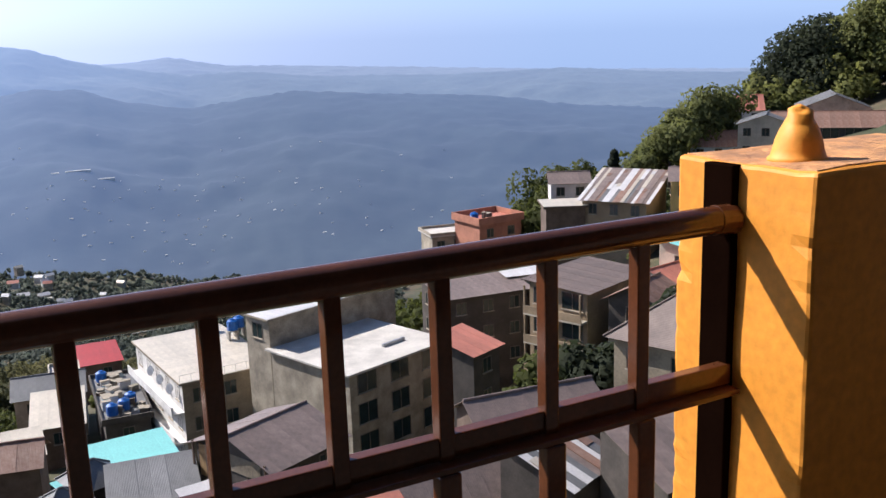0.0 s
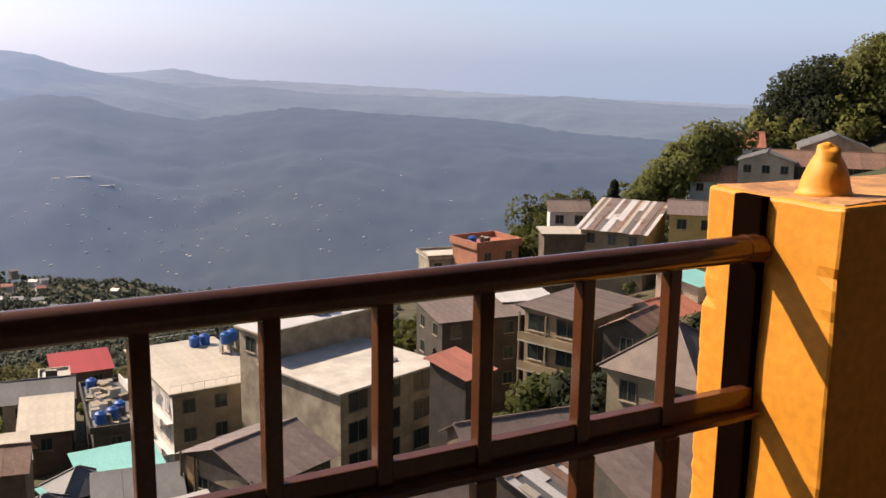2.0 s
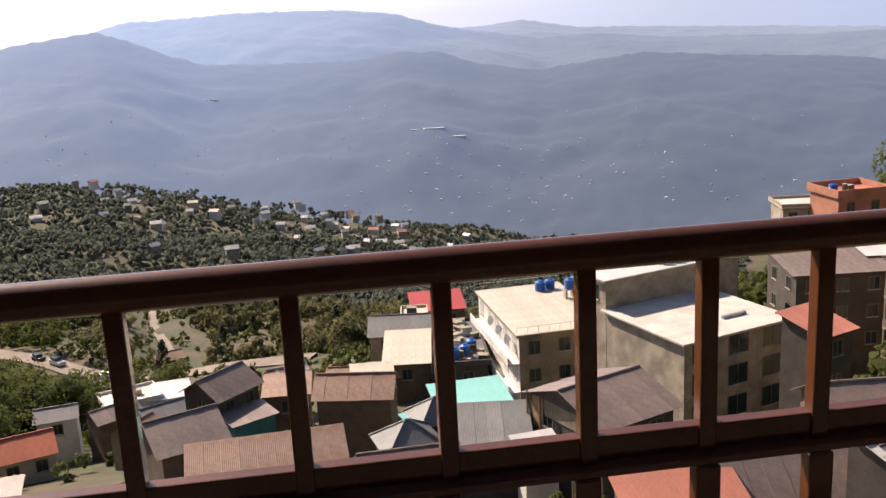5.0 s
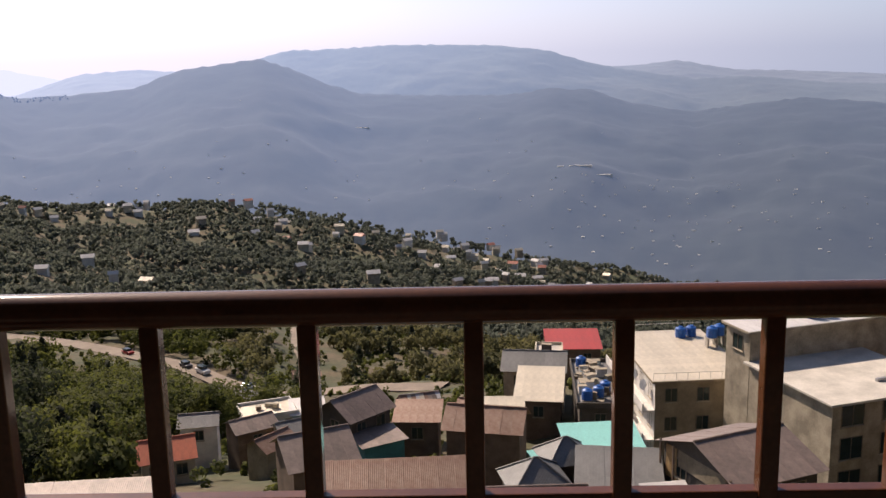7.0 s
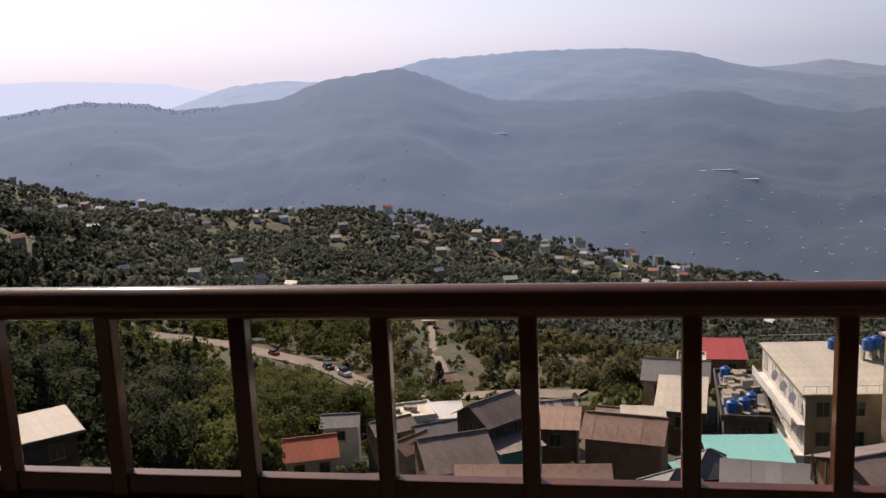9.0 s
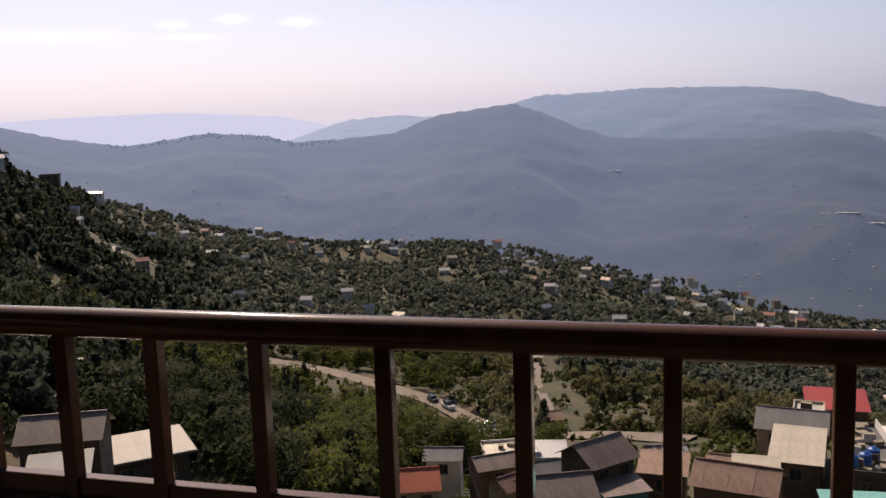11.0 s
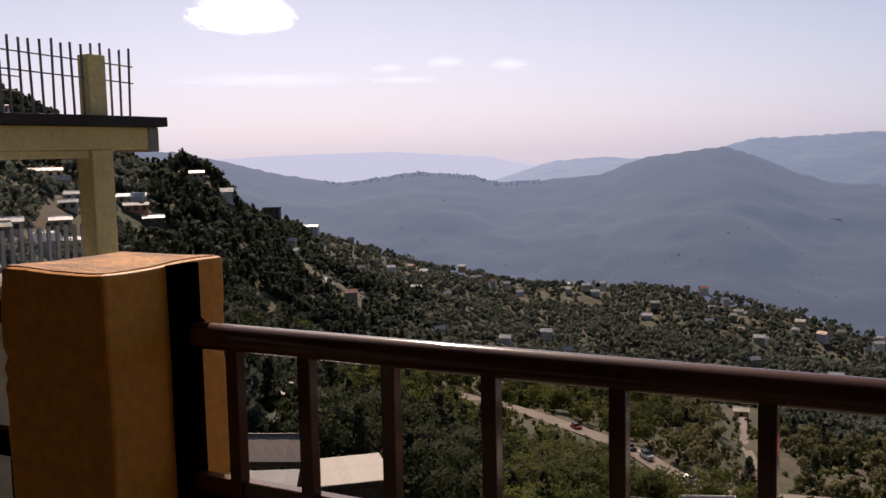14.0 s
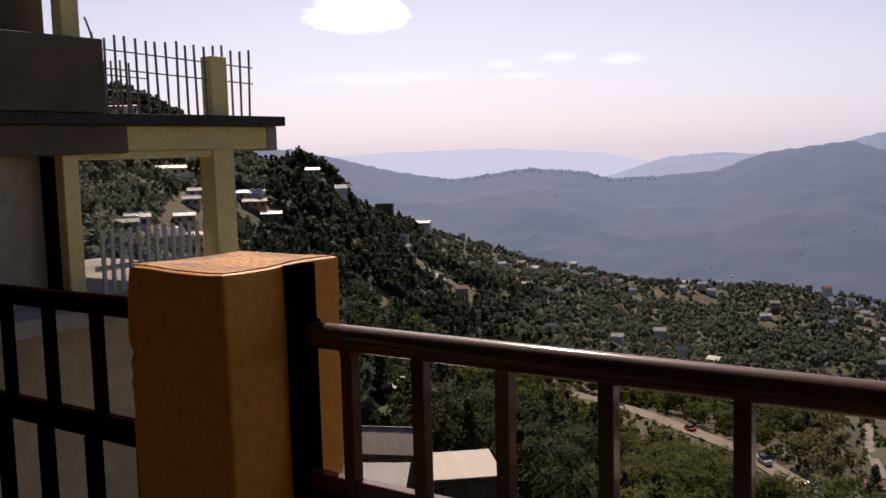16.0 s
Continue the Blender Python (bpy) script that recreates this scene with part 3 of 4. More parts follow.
            ob = new("sheet", sheet_mesh(w + 0.06, length, one))
        ob.parent = parent
        ob.matrix_local = Matrix.Translation(Vector(origin) + along * (k * w) + up * (0.012 if k % 2 else 0.024)) @ m0

def window(parent, x, y, z, w, h, axis, sign, shutter=False):
    """A window on a wall: frame, pane and sill."""
    def place(u0, u1, d0, d1, z0, z1):
        d0, d1 = sorted((sign * d0, sign * d1))
        if axis == "x":
            return box(x + d0, x + d1, y + u0, y + u1, z + z0, z + z1)
        return box(x + u0, x + u1, y + d0, y + d1, z + z0, z + z1)
    bm = bmesh.new()
    fr = part("window", place(-w / 2, w / 2, -0.05, 0.015, 0, h), GLASS, parent)
    for u0, u1, z0, z1 in ((-w / 2 - 0.07, -w / 2, -0.07, h + 0.07), (w / 2, w / 2 + 0.07, -0.07, h + 0.07), (-w / 2, w / 2, h, h + 0.07), (-0.03, 0.03, 0, h)):
        b = place(u0, u1, -0.04, 0.05, z0, z1)
        tmp = bpy.data.meshes.new("tmp")
        b.to_mesh(tmp)
        b.free()
        bm.from_mesh(tmp)
        bpy.data.meshes.remove(tmp)
    part("window_frame", bm, FRAME, fr)
    part("window_sill", place(-w / 2 - 0.12, w / 2 + 0.12, -0.04, 0.14, -0.16, -0.07), WALLS["grey"], fr)

FOOT = []
def house(label, cx, cy, w, d, yaw, eave, rise, roof, wall, tin, storeys=1, faces="fl", over=0.35, win=(1.1, 1.2), pitch=2.6, story=2.9, group=""):
    """A house: w along its ridge (local x), d across it. f is the face to local -y, b to +y, l to -x, r to +x."""
    c, s = math.cos(radians(yaw)), math.sin(radians(yaw))
    corners = [(cx + a * w / 2 * c - b * d / 2 * s, cy + a * w / 2 * s + b * d / 2 * c) for a in (-1, 1) for b in (-1, 1)]
    base = min(height(*q) for q in corners) - 0.4
    base = min(base, eave - 2.4 * storeys)
    FOOT.append((cx, cy, max(w, d) * 0.6 + 1.5))
    h = thing("house", pose(cx, cy, base, 0, 0, yaw), label, "house", group)
    top = eave - base
    x, y = w / 2, d / 2
    bm = box(-x, x, -y, y, 0, top)
    if roof == "gable":
        for sx in (-x, x):
            vs = [bm.verts.new(q) for q in ((sx, -y, top), (sx, y, top), (sx, 0, top + rise))]
            bm.faces.new(vs)
    elif roof == "shed":
        for sx in (-x, x):
            bm.faces.new([bm.verts.new(q) for q in ((sx, -y, top), (sx, y, top), (sx, y, top + rise))])
        bm.faces.new([bm.verts.new(q) for q in ((-x, y, top), (x, y, top), (x, y, top + rise), (-x, y, top + rise))])
    part("wall", bm, WALLS[wall], h)
    mat = ROOFS[tin]
    if roof == "flat":
        r = part("roof", box(-x - over, x + over, -y - over, y + over, top, top + 0.22, 0.03), ROOFS["slab"] if tin == "slab" else WALLS[wall], h)
        if tin != "slab":
            sheeted(r, (x + over - 0.1, y + over - 0.1, top + 0.215), (-1, 0, 0), (0, -1, 0), w + 2 * over - 0.2, d + 2 * over - 0.2, mat)
        if rise:
            for q in ((-x - over, x + over, -y - over, -y - over + 0.18), (-x - over, x + over, y + over - 0.18, y + over), (-x - over, -x - over + 0.18, -y - over + 0.18, y + over - 0.18), (x + over - 0.18, x + over, -y - over + 0.18, y + over - 0.18)):
                part("parapet", box(*q, top + 0.2, top + 0.2 + rise), WALLS[wall], h)
    elif roof == "gable":
        run = y + over
        drop = rise * over / y
        r = part("roof", tube((-x - over, 0, top + rise + 0.10), (x + over, 0, top + rise + 0.10), 0.09, n=8), mat, h, "ridge cap and tin sheets")
        ln = math.hypot(run, rise + drop)
        sheeted(r, (-x - over, 0, top + rise + 0.02), (1, 0, 0), (0, run, -(rise + drop)), w + 2 * over, ln, mat)
        sheeted(r, (x + over, 0, top + rise + 0.02), (-1, 0, 0), (0, -run, -(rise + drop)), w + 2 * over, ln, mat)
    elif roof == "shed":
        run, fall = d + 2 * over, rise * (d + 2 * over) / d
        r = part("roof", box(-x - over, x + over, y + over - 0.1, y + over, top + rise - 0.02, top + rise + 0.12), mat, h, "edge strip and tin sheets")
        sheeted(r, (x + over, y + over, top + rise + 0.05 + rise * over / d), (-1, 0, 0), (0, -run, -fall), w + 2 * over, math.hypot(run, fall), mat)
    elif roof == "hip":
        bm = bmesh.new()
        e = [bm.verts.new((a * (x + over), b * (y + over), top - 0.05)) for a, b in ((-1, -1), (1, -1), (1, 1), (-1, 1))]
        k = max(0.15, x - y)
        t0, t1 = bm.verts.new((-k, 0, top + rise)), bm.verts.new((k, 0, top + rise))
        for f in ((e[0], e[1], t1, t0), (e[1], e[2], t1), (e[2], e[3], t0, t1), (e[3], e[0], t0), (e[3], e[2], e[1], e[0])):
            bm.faces.new(f)
        r = part("roof", bm, mat, h)
        for a, b in (((-1, -1), -k), ((1, -1), k), ((1, 1), k), ((-1, 1), -k)):
            part("ridge_cap", tube((a[0] * (x + over), a[1] * (y + over), top), (b, 0, top + rise + 0.03), 0.07, n=6), mat, h)
        part("ridge_cap", tube((-k, 0, top + rise + 0.03), (k, 0, top + rise + 0.03), 0.08, n=6), mat, h)
    for f in faces:
        length = w if f in "fb" else d
        n = max(1, int(length / pitch))
        for st in range(storeys):
            z = top - (st + 1) * story + 1.0
            if z < 0.3:
                continue
            for k in range(n):
                u = -length / 2 + (k + 0.5) * length / n
                if f in "fb":
                    window(h, u, -y if f == "f" else y, z, *win, "y", -1 if f == "f" else 1)
                else:
                    window(h, -x if f == "l" else x, u, z, *win, "x", -1 if f == "l" else 1)
    return h

def corner(ax, ay, w, l, yaw):
    """Centre of a plan from its near corner, its width along yaw and its depth."""
    c, s = math.cos(radians(yaw)), math.sin(radians(yaw))
    return ax + c * w / 2 - s * l / 2, ay + s * w / 2 + c * l / 2

def tank(x, y, z, stand=0.0, r=0.6, h=1.3):
    t = thing("water_tank", pose(x, y, z), "blue plastic rooftop water tank", "water tank", "rooftop water tanks")
    bm = bmesh.new()
    prof = [(0.001, 0), (r, 0)]
    for k in range(4):
        prof += [(r, h * (0.10 + 0.18 * k)), (r * 1.05, h * (0.13 + 0.18 * k)), (r * 1.05, h * (0.17 + 0.18 * k)), (r, h * (0.20 + 0.18 * k))]
    prof += [(r, h * 0.82), (r * 0.45, h * 0.95), (0.001, h * 0.95)]
    rings = [[bm.verts.new((q * math.cos(a), q * math.sin(a), z)) for a in (k * math.tau / 18 for k in range(18))] for q, z in prof]
    for u, v in zip(rings, rings[1:]):
        for k in range(18):
            bm.faces.new((u[k], u[(k + 1) % 18], v[(k + 1) % 18], v[k]))
    part("barrel", bm, TANK, t)
    if stand:
        part("stand_top", box(-0.62, 0.62, -0.62, 0.62, -0.08, -0.002), CONC, t)
        for a in (-1, 1):
            part("stand_wall", box(a * 0.5 - 0.1, a * 0.5 + 0.1, -0.55, 0.55, -stand, -0.08), CONC, t)
    part("lid", tube((0, 0, h * 0.95), (0, 0, h), r * 0.4, n=14), TANK, t)

# the grey block with its taller rear wing
gx, gy = corner(31.0, 75.0, 12.5, 11.5, 18)
house("grey plastered four-storey house with cement roof slab", gx, gy, 12.5, 11.5, 18, -27.8, 0, "flat", "grey", "slab", 4, "f", 0.45, (2.2, 1.9), 3.9, 3.0)
gx, gy = corner(31.0 - math.sin(radians(18)) * 11.6, 75.0 + math.cos(radians(18)) * 11.6, 17.0, 3.8, 18)
house("taller grey plastered rear wing under a white roof", gx, gy, 17.0, 3.8, 18, -24.8, 0, "flat", "grey", "white", 1, "l", 0.4, (1.5, 1.4), 5, 3.0)
# the cream house with balconies
gx, gy = corner(20.0, 92.4, 10.0, 17.0, 4)
# tan walls carry the front's shadow in their colour; the side stays white
cream = house("cream four-storey house with balconies and a pale sheet roof", gx, gy, 10.0, 17.0, 4, -31.8, 0, "flat", "tan", "pale", 3, "fl", 0.4, (1.2, 1.4), 3.2, 3.1)
ctop = -31.8 - cream.location.z
part("side_wall", box(-5.03, -5.004, -8.5, 8.5, 0, ctop - 0.02), WALLS["white"], cream, "white painted side wall")
for k in range(3):
    part("balcony", box(-6.3, -5.0, -8.4, 8.0, ctop - 3.2 * (k + 1), ctop - 3.2 * (k + 1) + 0.18), WALLS["white"], cream, "white balcony slab")
    part("balcony_wall", box(-6.3, -6.18, -8.4, 8.0, ctop - 3.2 * (k + 1) + 0.18, ctop - 3.2 * (k + 1) + 0.95), WALLS["white"], cream)
for q in ((-5.35, 5.35, -8.85), (-5.35, 5.35, 8.8)):
    part("roof_rail", tube((q[0], q[2], ctop + 1.1), (q[1], q[2], ctop + 1.1), 0.03, n=6), WALLS["white"], cream)
for k in range(10):
    part("roof_rail_post", tube((-5.3 + k * 1.18, -8.85, ctop + 0.2), (-5.3 + k * 1.18, -8.85, ctop + 1.1), 0.025, n=6), WALLS["white"], cream)
for k in range(3):
    part("satellite_dish", tube((-5.5, -6.5 + 3.4 * k, ctop - 0.9), (-5.8, -6.6 + 3.4 * k, ctop - 0.8), 0.25, 0.55, 16), STEEL, cream, "grey satellite dish")

house("low house under a flat dark red tin roof", 17.0, 136.5, 7.5, 7, -2, -41.0, 0.8, "shed", "brown", "red")
hut = house("small house with a brown tin gable roof and a plank door", 17.7, 56.9, 6.0, 7.4, 23, -23.8, 1.3, "gable", "dark", "brown", 1, "lf", 0.5)
hut_top = -23.8 - hut.location.z
part("door", box(-3.06, -3.0, 2.3, 3.4, hut_top - 2.3, hut_top - 0.1), WALLS["plank"], hut, "pale plank door")
part("wall_panel", box(-3.05, -3.002, -2.6, 2.1, hut_top - 1.2, hut_top - 0.05), WALLS["tan"], hut)
for y in (-3.5, 2.1, 3.5):
    part("porch_post", box(-3.45, -3.33, y, y + 0.12, hut_top - 2.4, hut_top + 0.25), WALLS["brown"], hut)
house("two-storey timber house with a brown gable roof", -10.6, 90.0, 5.2, 4.8, 48, -32.9, 1.4, "gable", "dark", "brown", 2, "fl", 0.5)
house("small brown house with a gable roof and turquoise eaves", -10.8, 65.6, 4.6, 5.4, 24, -26.9, 1.4, "gable", "brown", "brown", 1, "f", 0.4)
house("windowless brown gable-roofed house", 2.2, 74.0, 6.0, 4.0, -12, -28.2, 1.2, "gable", "brown", "rust", 1, "")
house("long low house under a corrugated brown roof", -4.4, 94.8, 4.4, 3.6, -3, -35.8, 0.8, "shed", "brown", "rust", 1, "f")
house("house under a turquoise tin roof", 10.9, 69.4, 5.4, 3.6, 4, -28.1, 0.5, "shed", "cream", "teal", 1, "f")
house("lean-to under a turquoise tin roof", 7.2, 67.6, 2.4, 3.0, 20, -29.3, 0.5, "shed", "grey", "teal", 1, "")
house("small house with a grey hipped tin roof", 4.9, 58.2, 3.6, 3.4, 12, -26.0, 1.5, "hip", "dark", "grey", 1, "f")
house("shed with a small grey hipped roof", 7.3, 62.2, 3.0, 2.8, 14, -26.1, 1.3, "hip", "dark", "grey", 1, "")
house("house with a low grey tin roof", 10.4, 58.4, 5.0, 4.2, -8, -26.0, 0.9, "shed", "dark", "grey", 1, "f")
house("lean-to under white tin sheets", 12.6, 53.8, 2.2, 1.5, 8, -25.2, 0.3, "shed", "white", "white", 1, "")
house("house under pale corrugated sheets", 9.5, 106.6, 5.0, 8.0, -8, -37.4, 1.2, "shed", "brown", "pale", 1, "f")
house("grey gabled tin house", 9.8, 117.0, 7.6, 6.8, -8, -37.6, 1.5, "gable", "grey", "grey", 1, "fl")
house("hut under bright pale sheets", 4.6, 95.4, 4.0, 4.4, -2, -36.2, 1.0, "shed", "cream", "pale", 1, "")
house("house with a dark flat roof and clutter", 16.0, 106.5, 4.6, 15.0, -4, -37.0, 0.5, "flat", "dark", "grey", 2, "f")
house("narrow flat-roofed house between tin roofs", 11.8, 119.5, 3.0, 8.0, -6, -37.6, 0.4, "flat", "cream", "slab", 2, "f")
house("four-storey apartment house with balconies", 54.4, 70.9, 10.0, 6.4, 20, -21.3, 0.35, "shed", "ochre", "dark", 4, "l", 0.6, (2.2, 1.5), 3.2, 2.8)
# the shadow on its front is put into the dark wall colour
house("house with shade-dark walls under a brown roof with a bright edge", 52.0, 88.5, 9.5, 7.5, -6, -25.6, 0.9, "shed", "dark", "brown", 3, "fl", 0.6)
house("house under a white tin roof", 59.5, 90.0, 6.0, 6.0, -10, -25.0, 0.5, "shed", "grey", "white", 2, "f")
# its dark wall is partly shade put into the colour
house("small house with a faded red tin roof", 39.8, 68.8, 3.7, 4.0, 22, -24.9, 0.9, "shed", "dark", "salmon", 2, "f", 0.4)
house("house with a dark brown pyramid roof", 40.2, 42.6, 6.4, 6.0, 20, -16.8, 2.6, "hip", "tan", "dark", 1, "fl", 0.5)
house("long low house under brown tin", 27.2, 40.4, 7.0, 3.6, -6, -18.2, 1.0, "gable", "brown", "brown", 1, "f", 0.4)
house("shed under patched rusty tin sheets", 23.6, 32.6, 3.8, 3.8, 22, -17.3, 1.3, "shed", "dark", "patch", 1, "", 0.3)
house("house under a wide brown tin roof", 27.0, 28.8, 5.0, 4.0, 4, -16.3, 1.5, "shed", "dark", "brown", 1, "f", 0.4)
house("house under a broad brown gable roof", 19.6, 36.0, 9.0, 5.0, -2, -19.4, 1.7, "gable", "dark", "brown", 1, "f", 0.4)
house("shed under a rusted orange corrugated roof", 14.2, 34.6, 4.8, 2.6, 2, -18.9, 0.9, "shed", "brown", "salmon", 1, "", 0.3)
house("long house under grey-brown tin sheets", -3.4, 45.6, 7.4, 2.2, 4, -20.7, 1.0, "shed", "dark", "rust", 1, "", 0.4)
house("low house under a grey tin roof", -18.0, 42.0, 6.4, 2.0, 6, -19.5, 0.6, "shed", "dark", "brown", 1, "", 0.4)
house("house under a tin roof below the path", 4.0, 48.0, 5.0, 3.4, 2, -22.6, 0.9, "gable", "brown", "brown", 1, "", 0.4)
# the hill on the other side
house("long house under a striped patched tin roof", 81.6, 98.4, 8.6, 9.0, -58, -19.8, 2.6, "shed", "ochre", "patch", 2, "f", 0.6, (1.0, 1.3), 2.2)
house("brown box house with a tan flat roof", 74.4, 102.6, 5.2, 5.4, -27, -20.8, 0, "flat", "brown", "pale", 1, "", 0.4)
house("house with salmon walls and a pink roof terrace", 71.6, 117.4, 7.4, 6.4, 4, -24.8, 0.9, "flat", "terracotta", "salmon", 2, "f")
house("low pale house at the end of the spur", 67.4, 123.4, 5.4, 5.4, -10, -27.2, 0.4, "flat", "grey", "slab", 1, "f")
house("white and green house with a brown roof", 83.0, 113.0, 5.6, 5.0, -30, -19.6, 1.2, "gable", "white", "brown", 2, "f")
house("yellow house with a brown tin roof", 89.0, 91.0, 9.0, 8.0, -42, -17.2, 1.2, "gable", "yellow", "brown", 2, "fl")
house("white house with a red tin roof", 137.0, 133.0, 9.0, 8.0, -40, -13.4, 2.4, "gable", "white", "salmon", 2, "fl")
house("pale blue house with a brown roof", 119.8, 120.6, 9.0, 7.0, -38, -17.6, 2.0, "gable", "blue", "rust", 2, "fl", 0.6)
house("cream house under a pale green roof", 122.0, 111.5, 9.0, 8.5, 40, -13.6, 1.4, "gable", "cream", "grey", 2, "fl")
house("broad grey house under a rusty hipped roof", 130.0, 106.0, 17.0, 9.0, -46, -14.2, 2.0, "gable", "dark", "rust", 2, "f", 0.5, (2.4, 1.8), 3.0)
house("grey gabled house behind the hipped roof", 138.0, 112.0, 12.0, 11.0, 44, -12.0, 2.2, "gable", "grey", "grey", 2, "f")
house("green-roofed house on the slope", 84.0, 72.0, 8.0, 6.0, -40, -18.5, 1.0, "gable", "ochre", "teal", 2, "f")
house("house with pinkish tin roof on the slope", 66.0, 60.0, 7.0, 6.0, -40, -17.6, 1.0, "gable", "cream", "salmon", 1, "f")
house("dark house under the apartment terrace", 62.0, 84.0, 7.0, 7.0, 20, -26.0, 1.0, "gable", "dark", "brown", 2, "f")
# below the road and on the far slope to the left
house("shed with teal painted walls below the timber house", -8.0, 86.4, 4.2, 3.0, 30, -34.8, 0.3, "shed", "teal", "brown", 1, "")
def crest(az):
    """Distance at which the spur meets the sky in this direction."""
    return max(range(380, 900, 10), key=lambda r: (height(*polar(az, r)) + 3) / r)
house("large brown building with a flat roof on the spur", *polar(38.2, crest(38.2)), 14.0, 10.0, 30, height(*polar(38.2, crest(38.2))) + 9.5, 1.0, "flat", "brown", "rust", 3, "f", 0.5, (1.6, 1.6), 4.0)
house("white house with a pale roof on the spur", *polar(35.9, crest(35.9)), 12.0, 8.0, 24, height(*polar(35.9, crest(35.9))) + 5.5, 1.6, "gable", "white", "white", 1, "f")
house("small house with an orange-red gable roof", -32.6, 98.2, 5.6, 5.0, 20, -40.9, 1.5, "gable", "cream", "orange", 1, "f")
house("white flat-roofed house by the road", -30.2, 140.2, 8.0, 6.0, 22, -52.6, 0.5, "flat", "white", "pale", 1, "f")
house("roadside house under a pale blue roof", -24.0, 141.0, 5.0, 5.0, 12, -52.6, 0.7, "shed", "blue", "white", 1, "f")
for az, el, r, w, yaw, wall, tin, words in ((13.2, -20.9, 112, 5.0, 34, "brown", "brown", "small hut under a dull brown tin roof"), (12.0, -22.0, 100, 4.2, 52, "tan", "rust", "narrow hut under a rusted gable roof"), (16.3, -20.4, 116, 4.4, 10, "white", "grey", "pale hut among trees below the road"), (10.4, -21.3, 108, 4.6, 28, "tan", "grey", "grey-roofed hut between the tin roofs"), (-1.5, -20.6, 100, 5.0, -10, "tan", "rust", "low hut under rusted corrugated sheets"), (2.6, -20.2, 106, 4.2, 16, "white", "patch", "hut under patched tin sheets")):
    house(words, *polar(az, r), w, w * 0.8, yaw, 1.45 + r * math.tan(radians(el)) - 0.9, 0.9, "gable", wall, tin, 1, "f", 0.35)
house("house under a brown roof near the road", -25.5, 122.0, 6.0, 5.0, 30, -50.0, 1.0, "gable", "brown", "brown", 1, "f")
house("house under a pink tin roof among the tightly packed houses", *polar(-42.4, 92), 6.0, 5.0, 12, -21.6, 1.0, "gable", "cream", "salmon", 2, "fl", 0.4)
house("narrow cream house with a turquoise roof", *polar(-43.6, 96), 4.4, 4.6, 20, -19.6, 0.8, "shed", "cream", "teal", 2, "fl", 0.4)
house("dark timber house squeezed between tin roofs", *polar(-41.0, 84), 5.2, 4.6, 24, -21.4, 1.2, "gable", "dark", "rust", 2, "fl", 0.4)
house("house with a large flat pale roof among trees", -49.0, 70.9, 7.0, 6.6, 42, -27.9, 0, "flat", "dark", "tan", 1, "fl", 0.7)
house("house with a pale tin roof in the trees", -84.5, 112.0, 6.4, 3.6, 4, -33.6, 0.7, "shed", "grey", "tan", 1, "f")
house("brown roofed house in a huddle", -49.6, 61.8, 6.0, 4.4, 24, -23.2, 1.3, "gable", "brown", "brown", 1, "f")
house("low house with rusted tin roof in a huddle", -54.5, 66.5, 5.0, 4.0, 30, -25.2, 1.0, "gable", "dark", "rust", 1, "f")
house("grey-roofed shed in a huddle", -46.6, 57.0, 4.0, 3.0, 30, -24.6, 0.8, "shed", "dark", "grey", 1, "")

for x, y, z, stand in ((26.0, 107.3, -31.54, 0), (27.3, 107.7, -31.54, 0), (28.6, 103.4, -30.4, 1.15), (29.6, 104.2, -30.4, 1.15), (34.6, 90.2, -24.56, 0), (35.9, 90.6, -24.56, 0), (14.2, 100.5, -36.5, 0.26), (15.6, 101.4, -36.5, 0.26), (31.5, 31.5, -16.0, 0), (15.0, 112.0, -36.5, 0.26), (16.6, 103.0, -36.5, 0.26), (68.5, 116.0, -24.4, 0)):
    tank(x, y, z, stand)

# ---- balconies of the apartment house, clutter on roofs ----
apart = [o for o in scene.objects if o.get("label") == "four-storey apartment house with balconies"][0]
atop = -21.3 - apart.location.z
for k in range(4):
    z = atop - 2.8 * (k + 1)
    part("balcony", box(-6.1, -5.0, -3.2, 3.2, z, z + 0.16), WALLS["cream"], apart, "cream balcony slab")
    part("balcony_wall", box(-6.1, -5.98, -3.2, 3.2, z + 0.16, z + 0.9), WALLS["ochre"], apart)
    for y in (-3.15, 0.0, 3.0):
        part("balcony_post", box(-6.1, -5.95, y, y + 0.15, z + 0.9, z + 2.8), WALLS["ochre"], apart)
def crate(x, y, z, sx, sy, sz, wall, label):
    c = thing("storage_box", pose(x, y, z, 0, 0, rng0.uniform(-30, 30)), label, "box", "clutter on the roofs")
    part("body", box(-sx / 2, sx / 2, -sy / 2, sy / 2, 0, sz, 0.03), WALLS[wall], c)
    part("lid", box(-sx / 2 - 0.04, sx / 2 + 0.04, -sy / 2 - 0.04, sy / 2 + 0.04, sz, sz + 0.06), WALLS["grey"], c)
rng0 = random.Random(11)
for x, y, z in ((15.0, 104.0, -36.7), (17.0, 108.5, -36.7), (16.4, 110.5, -36.7), (15.4, 107.0, -36.7), (72.0, 118.0, -24.5), (70.5, 116.6, -24.5), (-31.5, 140.0, -52.3), (-29.0, 140.6, -52.3), (-30.2, 141.5, -52.3), (11.9, 117.6, -37.35), (11.6, 120.4, -37.35)):
    crate(x, y, z, rng0.uniform(0.5, 1.4), rng0.uniform(0.4, 1.0), rng0.uniform(0.4, 1.1), rng0.choice(["dark", "brown", "grey", "white"]), "weathered storage box standing on a flat roof")
for k in range(34):
    u, v = rng0.uniform(-1.9, 1.9), rng0.uniform(-6.8, 6.8)
